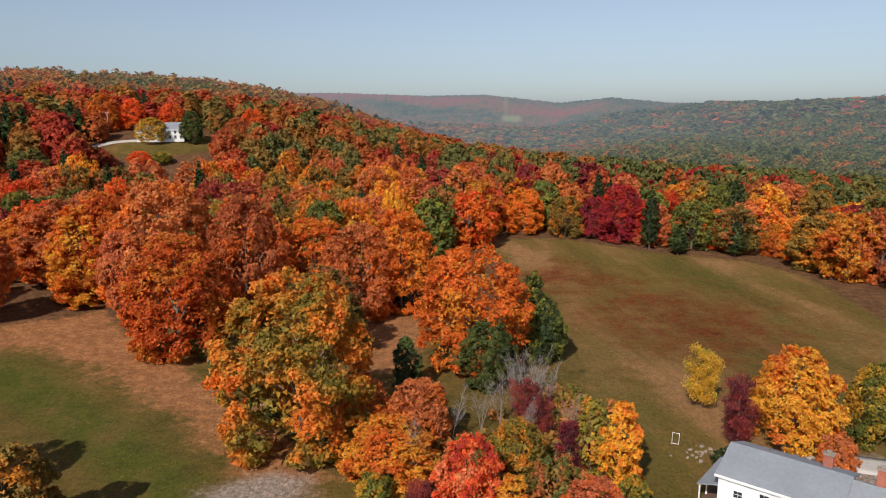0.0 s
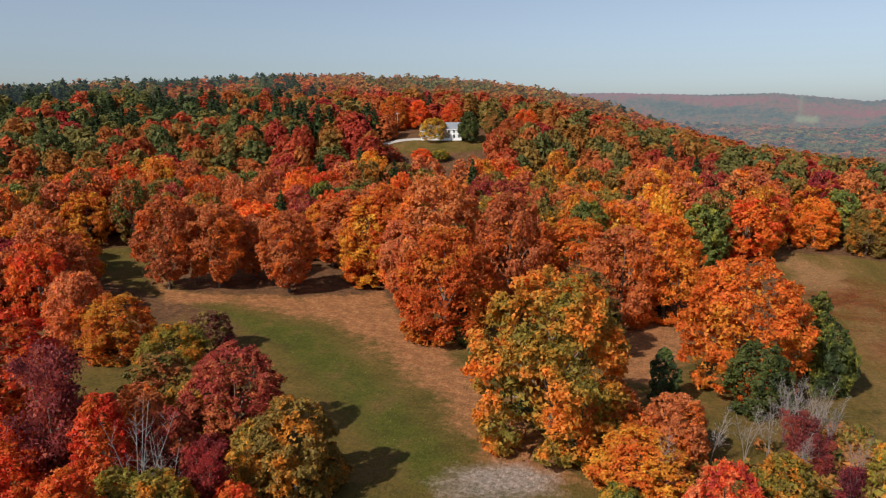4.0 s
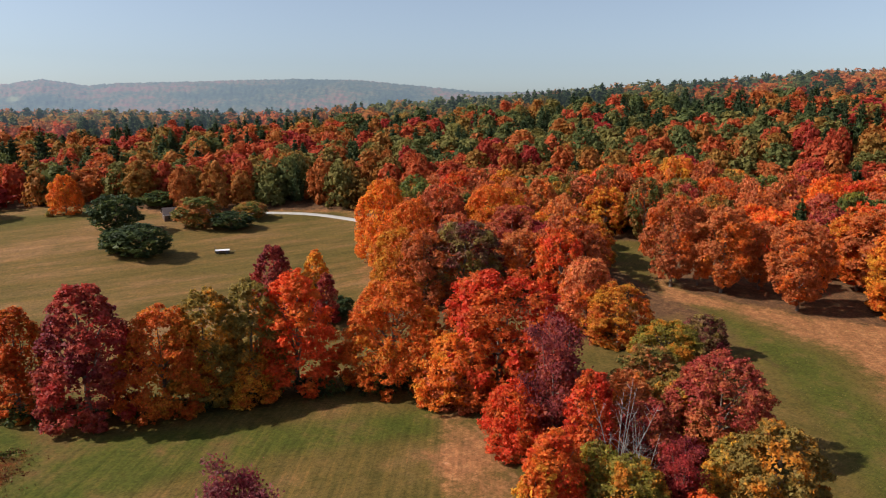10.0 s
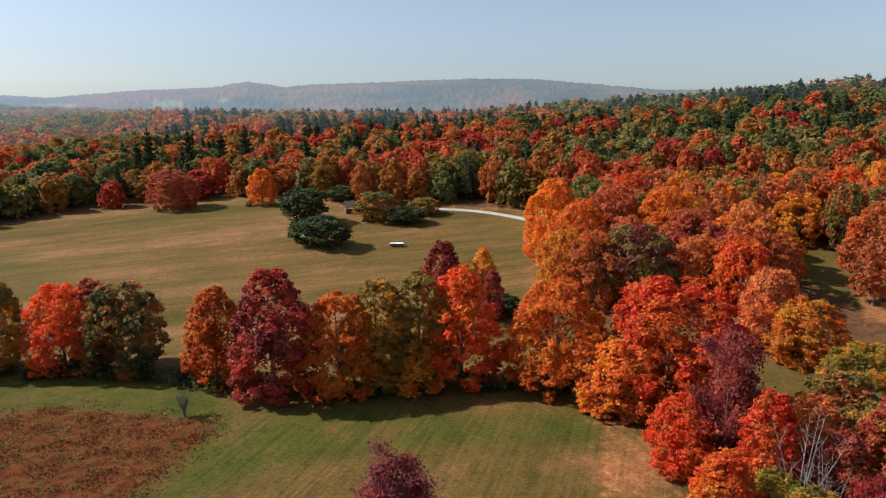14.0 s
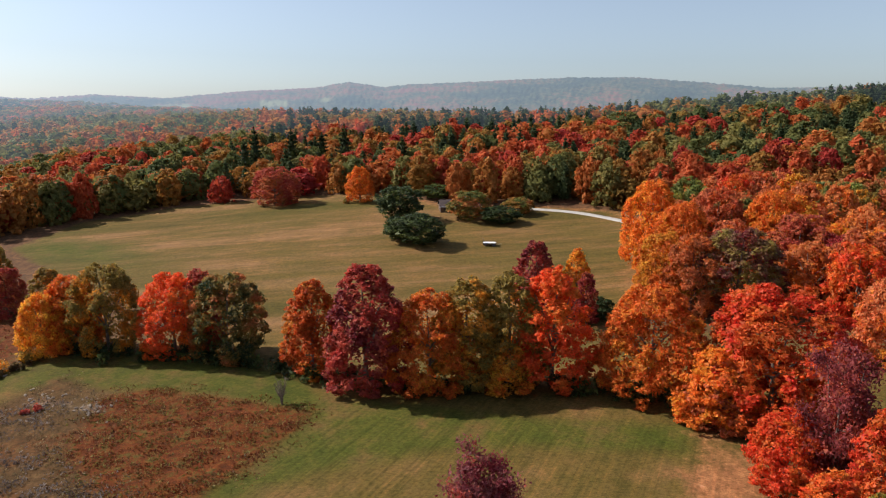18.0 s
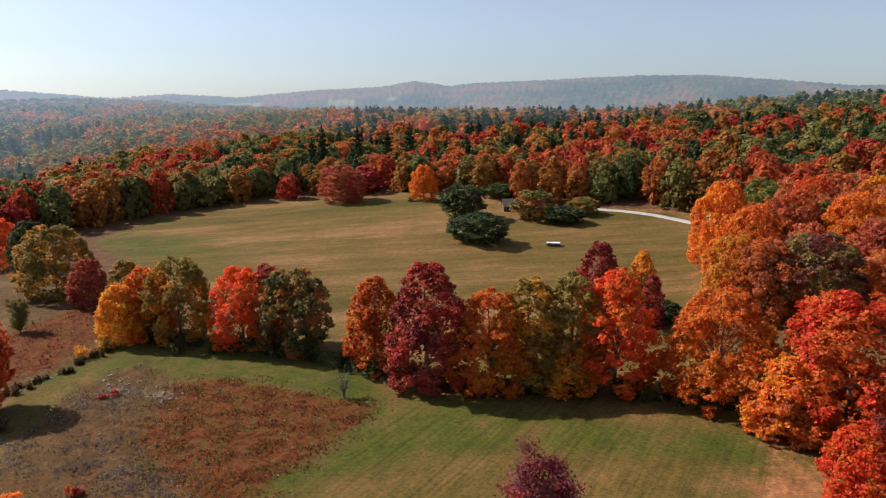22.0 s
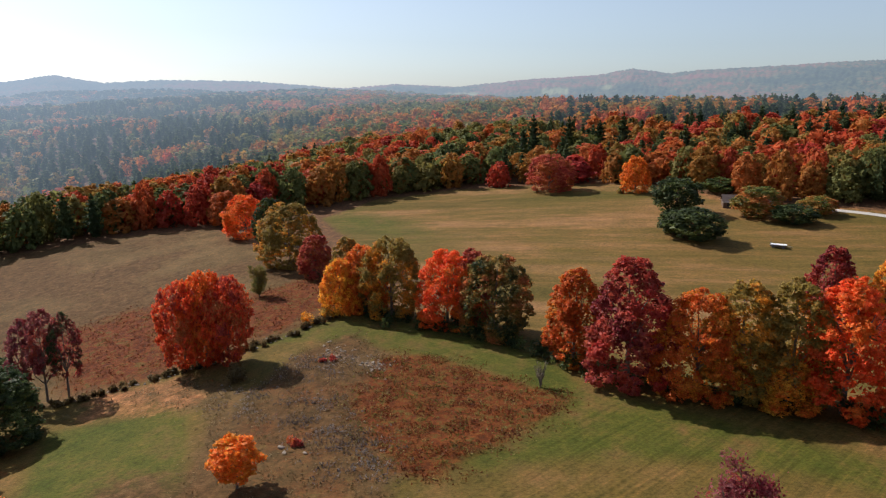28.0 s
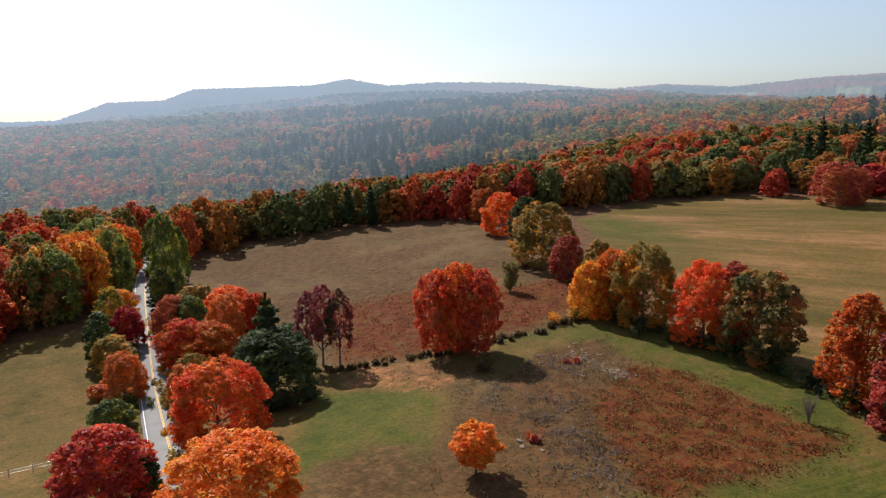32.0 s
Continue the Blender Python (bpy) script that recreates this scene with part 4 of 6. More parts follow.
HILL_TREES = [(-123.6, 299.9, 10.9, 6.5, "lemon"),
    (-108.4, 305.6, 14.2, 5.2, "green"),
    (-139.2, 318.9, 14.4, 6.4, "red"),
    (-149.2, 312.1, 18.0, 7.2, "orange"),
    (-158.5, 281.7, 14.3, 7.9, "yolive"),
    (-123.7, 324.2, 12.4, 5.6, "redorange"),
    (-131.8, 268.7, 8.4, 6.2, "brick"),
    (-119.4, 276.7, 5.5, 4.8, "red"),
    (-112.3, 280.3, 4.7, 4.4, "lime"),
    (-102.8, 326.6, 13.6, 6.4, "darkmix"),
    (-88.7, 307.1, 14.3, 6.5, "rust"),
    (-84.1, 314.7, 17.4, 6.6, "redorange")]
RIDGE_PINES = [(-380.5, -58.9, 29.4, 6.0, "pine"),
    (-397.8, -41.7, 27.2, 5.7, "pine"),
    (-389.8, -12.1, 29.3, 5.9, "pine"),
    (-364.8, -61.9, 24.7, 5.0, "pine"),
    (-409.2, -25.5, 23.9, 5.9, "pine"),
    (-379.5, 19.0, 22.2, 5.1, "pine")]
HILL_PINES = [(-175.6, 274.8, 19.0, 4.3, "pine"),
    (-170.4, 276.9, 21.0, 4.6, "pine"),
    (-166.3, 280.6, 18.2, 3.8, "pine"),
    (-153.4, 287.9, 15.0, 4.4, "pine"),
    (-150.1, 292.5, 15.1, 4.4, "pine")]


GROUPS = (
    ("maple_tree", HEDGE_TREES, "in the hedgerow between two fields", "hedgerow trees"),
    ("garden_tree", GARDEN_TREES, "beside the white farmhouse", "farmhouse trees"),
    ("thicket_tree", THICKET_TREES, "in the thicket below the fields", "thicket trees"),
    ("maple_tree", FIELD_EDGE_TREES, "at the edge of the woods", "wood edge trees"),
    ("wood_edge_tree", EAST_EDGE_TREES, "at the big field edge", "far edge trees"),
    ("maple_tree", GROVE_TREES, "in the grove on the leaf-strewn field", "grove trees"),
    ("maple_tree", CORNER_TREES, "in the copse at the field corner", "copse trees"),
    ("maple_tree", HEDGE_LINE_TREES, "in the hedge beside the hay field", "hedge line trees"),
    ("row_maple", ROW_TREES, "in the row along the hay field", "row trees"),
    ("maple_tree", ROW_BACK_TREES, "near the row along the hay field", "row trees"),
    ("maple_tree", FARM_TREES, "standing at the top of the hay field", "hay field trees"),
    ("apple_tree", APPLE_TREES, "on the lawn of the low house", "lawn trees"),
    ("bush", HEDGE_BUSHES, "at the edge of the hay field", "hedge bushes"),
    ("row_maple", MEADOW_TREES, "above the weedy meadow", "meadow row trees"),
    ("maple_tree", MEADOW_PAIR, "by the brown meadow wall", "meadow trees"),
    ("maple_tree", CORNER_COPSE, "in the copse between two meadows", "meadow copse trees"),
    ("maple_sapling", LONE_TREE, "alone in the rough meadow", ""),
    ("hill_tree", HILL_TREES, "beside the white hill house", "hill house trees"),
    ("hill_tree", HILL_PINES, "beside the white hill house", "hill house trees"),
    ("ridge_pine", RIDGE_PINES, "standing tall above the autumn woods", "ridge pines"),
    ("roadside_tree", ROAD_TREES, "beside the country road", "roadside trees"),
    ("roadside_tree", VERGE_TREES, "on the verge of the country road", "verge trees"),
    ("roadside_tree", ROAD_END_TREES, "where the road enters the woods", "road end trees"),
)
prng = random.Random(5)
PLANTED = []
for name, rows, where, group in GROUPS:
    for x, y, h, r, pal in rows:
        r *= {"row_maple": 1.2, "apple_tree": 1.22}.get(name, 1.06)
        PLANTED.append((x, y, r))
        turn = prng.uniform(0, 6.28)
        if pal == "pine":
            plant("pine_tree", PINE[0], x, y, h, r, pal, turn, "dark green pine " + where, "tree", group, (20.0, 5.0))
            continue
        kind = prng.choice((AIRY if pal in ("lemon", "sage", "wine", "purple") and name in ("garden_tree", "thicket_tree") or pal in ("sage", "purple") else UMBRELLA if name == "apple_tree" else AIRY if pal == "wine" and rows is CORNER_TREES or pal == "winedark" and rows is ROW_BACK_TREES else STEMMED if pal in ("winedark", "mauve") else DOME if rows is MEADOW_PAIR else LIFTED if rows in (GROVE_TREES, LONE_TREE) else TALL if h > 2.95 * r else BROAD)["L" if r > 6.4 else "M" if r > 3.9 else "S"])
        word = "bush" if name == "bush" else "tree"
        plant(name, kind, x, y, h, r, pal, turn, WORDS[pal] + " autumn " + word + " " + where, word, group, (20.0, SLIM.get(id(kind), 8.0)))


# ---- woods ----
def zone_tone(rng, x, y):
    """Leaf tone of woodland trees: below 0.2 pine, then green, gold, orange, red to wine."""
    d, az = np.hypot(x, y), np.degrees(np.arctan2(-x, y))
    n = len(x)
    far = ramp(d, 330, 500)
    patch = np.sin(x / 31.0 + 2 * np.sin(y / 57.0)) * np.cos(y / 27.0 + x / 90.0) + 0.5 * np.sin(x / 13.0) * np.sin(y / 17.0 + 1)
    grove = 0.5 + 0.5 * np.clip(np.sin(x / 44.0 + 1.7 * np.sin(y / 63.0)) * np.cos(y / 38.0 - x / 71.0) + 0.45 * np.sin(x / 19.0 + y / 23.0), -1, 1)
    t = rng.normal(0.57, 0.19 - 0.05 * far, n) + -0.04 * np.exp(-((az - 104) / 14) ** 2) - 0.05 * ramp(-az, 0, 15) + 0.08 * np.exp(-((az - 27) / 14) ** 2)
    t = np.clip(t + (0.12 + 0.05 * far) * patch, 0.24, 1.0)
    t = np.where(t > 0.72, 0.72 + 0.5 * (t - 0.72), t)
    t = np.clip(t + ramp(-az, -4, 6) * rng.normal(0.02, 0.14, n), 0.24, 1.0)
    stand = np.sin(x / 83.0 + 1.9 * np.sin(y / 131.0)) * np.cos(y / 71.0 - 1.3 * np.sin(x / 117.0)) + 0.6 * np.sin(x / 37.0 + y / 53.0) * np.cos(x / 61.0 - y / 29.0)
    beyond = ramp(d, 470, 640)
    t = t * (1 - beyond) + beyond * np.clip(0.5 + 0.13 * stand + rng.normal(0, 0.07, n), 0.24, 0.74)
    draw = rng.uniform(0, 1, n) * (1 - 0.55 * far) + grove * 0.55 * far
    ridge = ramp(az, 27, 36) * ramp(-az, -104, -94)
    pine = (0.05 + 0.5 * ridge * ramp(d, 330, 400)
            + 0.5 * np.exp(-((az - 30) / 6) ** 2) * ramp(d, 300, 330) * ramp(-d, -480, -380)
            + 0.16 * ramp(-az, 5, 22) * ramp(d, 330, 520) + 0.5 * np.exp(-((az - 128) / 14) ** 2) * ramp(d, 340, 450)
            + 0.14 * ramp(az, 100, 125) * ramp(d, 400, 700) + 0.35 * np.exp(-((az - 5) / 9) ** 2) * ramp(d, 420, 500))
    warm = (d < 270) & (az > 38) & (az < 76)
    conifer = (draw < np.clip(pine, 0, 0.85)) & ~warm
    t = np.where(conifer, rng.uniform(0.0, 0.17, n), t)
    shade = 0.5 * draw + 0.5 * rng.uniform(0, 1, n)
    green = shade < 0.16 + 0.1 * ramp(-az, -2, 8) * ramp(d, 230, 300) + 0.16 * ramp(-az, 0, 20) * ramp(d, 250, 350) + 0.42 * ramp(az, 30, 40) * ramp(-az, -78, -66) * ramp(d, 270, 360) + 0.22 * ramp(az, 92, 108) + 0.12 * ramp(-az, 0, 15) + 0.14 * ramp(d, 420, 620) * (1 - 0.7 * np.exp(-((az - 27) / 16) ** 2))
    return np.where(green & ~conifer & ~warm, rng.uniform(0.19, 0.38 - 0.07 * far, n), t)


def scatter(rng, d0, d1, spacing, az0=-44, az1=168):
    """Jittered places of woodland trees in a ring sector, clear of fields, road and planted trees."""
    X, Y = [], []
    d = d0
    while d < d1:
        step = math.degrees(spacing / d)
        a = np.radians(np.arange(az0, az1, step) + rng.uniform(0, step))
        X.append(-d * np.sin(a))
        Y.append(d * np.cos(a))
        d += spacing * 0.87
    x, y = np.concatenate(X), np.concatenate(Y)
    x, y = x + rng.normal(0, spacing * 0.22, len(x)), y + rng.normal(0, spacing * 0.22, len(x))
    ok = wooded(x, y)
    crest = np.full(len(x), -9.0)
    for k in np.linspace(0.25, 0.96, 24):
        crest = np.maximum(crest, (ground_z(x * k, y * k) + 7 * (k > 0.5) - EYE[2]) / (k * np.hypot(x, y)))
    ok &= (ground_z(x, y) + 20 - EYE[2]) / np.hypot(x, y) > crest      # slopes that face the fields
    for px, py, pr in PLANTED:
        ok &= np.hypot(x - px, y - py) > pr * 0.7 + 2.5
    for px, py, pr in CLEAR:
        ok &= np.hypot(x - px, y - py) > pr
    return x[ok], y[ok]


CLEAR = [(-2000, -520, 90), (-2130, -556, 95), (-2260, -590, 100), (-2010, -255, 80), (-2140, -270, 85), (-278, 66, 9), (-272, 80, 9), (-262, 92, 9), (-107, 264, 26), (-123, 300, 22), (-100, 305, 16), (-135, 285, 14), (-268, 29, 22), (-262, 40, 18), (-140, 286, 9), (-130, 292, 10)]
TONES = ["pine", "pine", "sap", "goldgreen", "olive", "amber", "rust", "coral", "redorange", "brick", "wine"]
wrng = np.random.default_rng(3)
wx, wy = scatter(wrng, 140, 330, 10.6)
order = np.argsort(np.hypot(wx, wy))
wx, wy = wx[order], wy[order]
wt = zone_tone(wrng, wx, wy)
SINGLE = 300
for x, y, t in list(zip(wx, wy, wt))[:SINGLE]:
    pal = TONES[min(10, int(t * 11))]
    turn = prng.uniform(0, 6.28)
    if t < 0.19:
        plant("pine_tree", prng.choice(PINE_MID), x, y, prng.uniform(16, 23), prng.uniform(3.6, 4.8), "pine", turn,
              "dark green pine in the autumn woods", "tree", "woodland pines", (20.0, 5.0))
    else:
        plant("woodland_tree", prng.choice(MID), x, y, prng.uniform(16, 22.5), prng.uniform(6.2, 9.0), pal, turn,
              WORDS[pal] + " broadleaf tree in autumn woods", "tree", "woodland maples")

RAMP = [(0.0, (0.045, 0.065, 0.026)), (0.18, (0.085, 0.105, 0.038)), (0.2, (0.12, 0.14, 0.045)), (0.36, (0.22, 0.18, 0.05)),
        (0.48, (0.36, 0.165, 0.035)), (0.6, (0.47, 0.145, 0.038)), (0.72, (0.5, 0.095, 0.035)), (0.84, (0.4, 0.045, 0.034)), (1.0, (0.19, 0.03, 0.034))]


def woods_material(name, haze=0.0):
    m = Nodes(name)
    co = m.coord()
    geo = m.add("NewGeometry").outputs["Random Per Island"]
    k = m.math("ADD", m.attr("tone"), m.math("MULTIPLY", m.math("SUBTRACT", geo, 0.5), 0.05))
    hsv = m.add("HueSaturation")
    m.link(m.ramp(k, RAMP), hsv.inputs["Color"])
    second = m.math("FRACT", m.math("MULTIPLY", geo, 57.3))
    m.link(m.math("ADD", m.math("MULTIPLY", second, 0.45), m.math("ADD", m.math("MULTIPLY", m.noise(0.28, co, 2.0, 0.6), 0.8), 0.42)), hsv.inputs["Value"])
    m.link(hsv.outputs[0], m.bsdf.inputs["Base Color"])
    m.bsdf.inputs["Roughness"].default_value = 0.7
    m.bsdf.inputs["Specular IOR Level"].default_value = 0.15
    shader = m.bsdf.outputs[0]
    tl = m.add("BsdfTranslucent")
    m.link(hsv.outputs[0], tl.inputs[0])
    mx = m.add("MixShader")
    mx.inputs[0].default_value = 0.45
    m.link(shader, mx.inputs[1])
    m.link(tl.outputs[0], mx.inputs[2])
    shader = mx.outputs[0]
    # haze of the distant woods is a blue glow mixed over the leaves
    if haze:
        haze_glow = m.add("Emission")
        haze_glow.inputs[0].default_value, haze_glow.inputs[1].default_value = (0.47, 0.6, 0.78, 1), 0.72
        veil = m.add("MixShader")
        m.link(m.attr("haze_glow"), veil.inputs[0])
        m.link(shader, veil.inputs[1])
        m.link(haze_glow.outputs[0], veil.inputs[2])
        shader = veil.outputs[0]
    m.link(shader, m.out.inputs[0])
    return m.mat


def woods(name, x, y, tone, level, seed, material, label, tall=1.0, wide=1.0):
    """Woodland as one mesh: every tree a crown of leaf sprays."""
    rng = np.random.default_rng(seed)
    n, size, lobes, core = {4: (2100, 0.9, 40, 2), 3: (560, 1.35, 26, 2), 2: (90, 2.2, 14, 1), 1: (36, 4.2, 6, 0)}[level]
    shapes = [leaf_crown(rng, "wide" if i % 2 else ("tall", "round")[i // 2 % 2], n, size, lobes, foot=0.05, core=core, tufts=8, loose=0.42) for i in range(8)]
    cones = [pine_crown(rng, int(n * 0.7), size * 0.72, radius=5.8, levels=(6, 7, 10, 13)[level - 1], core=core) for i in range(4)]
    V, T, A = [], [], []
    z = ground_z(x, y)
    for i in range(len(x)):
        pine = tone[i] < 0.19
        s = (cones if pine else shapes)[rng.integers(4 if pine else 8)]
        a = rng.uniform(0, 6.28)
        c, sn = math.cos(a), math.sin(a)
        k, kz = rng.uniform(0.58, 0.9) * wide, rng.uniform(0.62, 0.95) * tall * (0.98 if pine else 1)
        V.append(np.stack([(s[:, 0] * c - s[:, 1] * sn) * k + x[i], (s[:, 0] * sn + s[:, 1] * c) * k + y[i], s[:, 2] * kz + z[i] - 1.0], 1))
        T.append(np.full(len(s), tone[i]))
        A.append(np.full(len(s), painted_haze(math.hypot(x[i], y[i]), math.degrees(math.atan2(-x[i], y[i])))))
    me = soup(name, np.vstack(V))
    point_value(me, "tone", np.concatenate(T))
    point_value(me, "haze_glow", np.concatenate(A))
    me.materials.append(material)
    return tagged(new(name, me), label, "woods", kind="stuff")


NEAR_WOODS = woods_material("woods_leaves")
woods("autumn_woods", wx[SINGLE:], wy[SINGLE:], wt[SINGLE:], 4, 7, NEAR_WOODS, "dense autumn woods of orange, red and green crowns behind the fields", tall=1.12)
x, y = scatter(wrng, 330, 520, 12.2)
woods("hillside_woods", x, y, zone_tone(wrng, x, y), 3, 8, NEAR_WOODS, "dense autumn woods with dark pines on the hillsides", tall=1.0, wide=1.12)
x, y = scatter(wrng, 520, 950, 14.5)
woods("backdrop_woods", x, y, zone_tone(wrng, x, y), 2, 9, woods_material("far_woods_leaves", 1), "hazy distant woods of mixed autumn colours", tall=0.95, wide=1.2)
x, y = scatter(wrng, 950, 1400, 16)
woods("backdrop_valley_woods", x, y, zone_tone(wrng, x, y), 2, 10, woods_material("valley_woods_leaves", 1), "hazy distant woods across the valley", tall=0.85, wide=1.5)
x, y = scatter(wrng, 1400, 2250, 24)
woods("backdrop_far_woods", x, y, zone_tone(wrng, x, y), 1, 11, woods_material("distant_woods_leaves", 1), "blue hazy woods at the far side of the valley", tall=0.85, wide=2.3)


def make_backdrop():
    """Far wooded hills, their haze painted in as a blue glow."""
    az = np.arange(-46, 172, 0.13)[::-1]
    d = np.geomspace(0.6, 1.06, 46)
    A, D = np.meshgrid(np.radians(az), d)
    D = D * np.interp(np.degrees(A), [-60, -26, -17, -9], [1700, 1800, 2700, 3200])
    rng = np.random.default_rng(12)
    D = D + rng.normal(0, 6, D.shape)
    x, y = -D * np.sin(A), D * np.cos(A)
    z = ground_z(x, y) + rng.uniform(0, 1, D.shape) ** 2 * 7 + 2
    me = grid_mesh("backdrop_hills", x, y, z)
    point_value(me, "haze_glow", painted_haze(D, np.degrees(A)))
    B = np.degrees(A)
    bare = np.exp(-((B + 5.03) / 0.11) ** 2) * ramp(D, 2450, 2600) * 0.6
    for b, w, d0, d1 in ((104.6, 1.5, 2400, 2680), (97.2, 1.2, 2420, 2640), (107.8, 0.9, 2380, 2540), (-5.5, 0.9, 2330, 2500), (93.2, 0.5, 2480, 2620), (119.0, 0.9, 2420, 2560), (110.5, 0.7, 2550, 2680)):
        bare = np.maximum(bare, ramp(w - np.abs(B - b), 0, 0.3) * ramp(D, d0, d0 + 60) * ramp(-D, -d1, -d1 + 60))
    point_value(me, "bare", bare)
    m = Nodes("far_hills")
    co = m.coord()
    vor = m.add("TexVoronoi")
    vor.inputs["Scale"].default_value = 0.07
    m.link(co, vor.inputs["Vector"])
    sep = m.add("SeparateColor")
    m.link(vor.outputs["Color"], sep.inputs[0])
    broad = m.noise(0.0022, co, 5, 0.6)
    k = m.math("ADD", m.math("MULTIPLY", sep.outputs[0], 0.5), m.math("SUBTRACT", m.math("MULTIPLY", broad, 3.0), 1.25))
    tone = m.ramp(k, [(0.0, (0.012, 0.026, 0.016)), (0.25, (0.03, 0.05, 0.022)), (0.45, (0.075, 0.075, 0.03)), (0.62, (0.15, 0.075, 0.03)), (0.8, (0.2, 0.06, 0.035)), (1.0, (0.19, 0.045, 0.035))])
    tone = m.mix(m.attr("bare"), tone, (0.2, 0.2, 0.09))
    m.link(tone, m.bsdf.inputs["Base Color"])
    m.bsdf.inputs["Roughness"].default_value = 0.95
    # emission standing in for the haze in front of the hills
    haze_glow = m.add("Emission")
    haze_glow.inputs[0].default_value, haze_glow.inputs[1].default_value = (0.47, 0.6, 0.78, 1), 0.72
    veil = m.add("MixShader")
    m.link(m.attr("haze_glow"), veil.inputs[0])
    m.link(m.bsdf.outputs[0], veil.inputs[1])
    m.link(haze_glow.outputs[0], veil.inputs[2])
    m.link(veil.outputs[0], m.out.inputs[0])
    me.materials.append(m.mat)
    tagged(new("backdrop_hills", me), "far wooded hills in blue haze", "hills", kind="structure")


make_backdrop()


# ---- road ----
def make_road():
    fine = []
    for (ax, ay), (bx, by) in zip(ROAD, ROAD[1:]):
        n = max(2, int(math.hypot(bx - ax, by - ay) / 3))
        fine += [(ax + (bx - ax) * i / n, ay + (by - ay) * i / n) for i in range(n)]
    p = np.array(fine)
    for _ in range(20):
        p[1:-1] = (p[:-2] + p[1:-1] * 2 + p[2:]) / 4
    t = np.gradient(p, axis=0)
    t /= np.linalg.norm(t, axis=1)[:, None]
    nrm = np.stack([-t[:, 1], t[:, 0]], 1)
    zc = ground_z(p[:, 0], p[:, 1])

    def strip(name, a, b, up, material, label, category, parent=None):
        offs = np.linspace(a, b, 5)
        x = p[:, 0][:, None] + nrm[:, 0][:, None] * offs
        y = p[:, 1][:, None] + nrm[:, 1][:, None] * offs
        z = np.repeat((zc + up)[:, None], 5, 1)
        me = grid_mesh(name, x[:, ::-1], y[:, ::-1], z)
        me.materials.append(material)
        ob = new(name, me)
        sol = ob.modifiers.new("thick", "SOLIDIFY")
        sol.thickness, sol.offset = 0.02 if parent else 0.5, -1
        if parent:
            ob.parent = parent
            ob["label"] = label
        else:
            tagged(ob, label, category, kind="structure")
        return ob
    asphalt = plain("asphalt", (0.2, 0.19, 0.185), 0.85, grain=4, vary=0.2, bump=0.3)
    white = plain("road_white", (0.75, 0.74, 0.7), 0.7, grain=6, vary=0.12)
    yellow = plain("road_yellow", (0.72, 0.42, 0.05), 0.7, grain=6, vary=0.15)
    road = strip("road", -3.4, 3.4, 0.16, asphalt, "grey asphalt country road with painted lines", "road")
    strip("edge_line", -2.95, -2.8, 0.185, white, "white edge line", "", road)
    strip("edge_line", 2.8, 2.95, 0.185, white, "white edge line", "", road)
    strip("centre_line", 0.05, 0.17, 0.185, yellow, "yellow centre line", "", road)
    strip("centre_line", -0.17, -0.05, 0.185, yellow, "yellow centre line", "", road)


make_road()


# ---- buildings ----
def box(bm, size, at=(0, 0, 0), turn=0.0, bevel=0.0):
    """A box standing on at (centre of its foot), with slightly broken edges."""
    m = Matrix.Translation((at[0], at[1], at[2] + size[2] / 2)) @ Matrix.Rotation(turn, 4, "Z") @ Matrix.Diagonal((*size, 1))
    made = bmesh.ops.create_cube(bm, size=1.0, matrix=m)
    if bevel:
        edges = list({e for v in made["verts"] for e in v.link_edges})
        bmesh.ops.bevel(bm, geom=edges, offset=bevel, segments=1, affect="EDGES")
    return bm


def boxes(*specs, bevel=0.0):
    bm = bmesh.new()
    for spec in specs:
        box(bm, *spec, bevel=bevel)
    return bm


def prism(points, depth):
    """A slab: an outline in x, z pushed along y."""
    bm = bmesh.new()
    a = [bm.verts.new((x, -depth / 2, z)) for x, z in points]
    b = [bm.verts.new((x, depth / 2, z)) for x, z in points]
    bm.faces.new(a)
    bm.faces.new(b[::-1])
    for i in range(len(a)):
        j = (i + 1) % len(a)
        bm.faces.new((a[j], a[i], b[i], b[j]))
    bmesh.ops.recalc_face_normals(bm, faces=bm.faces)
    return bm


def shift(bm, x=0, y=0, z=0, turn=0.0):
    bm.transform(Matrix.Translation((x, y, z)) @ Matrix.Rotation(turn, 4, "Z"))
    return bm


def gable_block(root, x0, x1, y0, y1, eave, ridge, wall, roof, along="x", over=0.35):
    """Walls with gables and a pitched roof of two slabs, ridge along x or y."""
    cx, cy, lx, ly = (x0 + x1) / 2, (y0 + y1) / 2, x1 - x0, y1 - y0
    span, run, turn = (ly, lx, radians(90)) if along == "x" else (lx, ly, 0.0)
    outline = [(-span / 2, -0.6), (span / 2, -0.6), (span / 2, eave), (0, ridge), (-span / 2, eave)]
    part("wall", shift(prism(outline, run), cx, cy, 0, turn), wall, root)
    k = (ridge - eave) / (span / 2)
    for side in (-1, 1):
        o = [(0, ridge + 0.03), (side * (span / 2 + over), eave - over * k + 0.03),
             (side * (span / 2 + over), eave - over * k + 0.2), (0, ridge + 0.22)]
        part("roof", shift(prism(o, run + 2 * over), cx, cy, 0, turn), roof, root)
        fascia = [(side * (span / 2 + over), eave - over * k - 0.14), (side * (span / 2 + over + 0.05), eave - over * k - 0.14),
                  (side * (span / 2 + over + 0.05), eave - over * k + 0.17), (side * (span / 2 + over), eave - over * k + 0.17)]
        part("fascia", shift(prism(fascia, run + 2 * over), cx, cy, 0, turn), WHITE_PAINT, root)


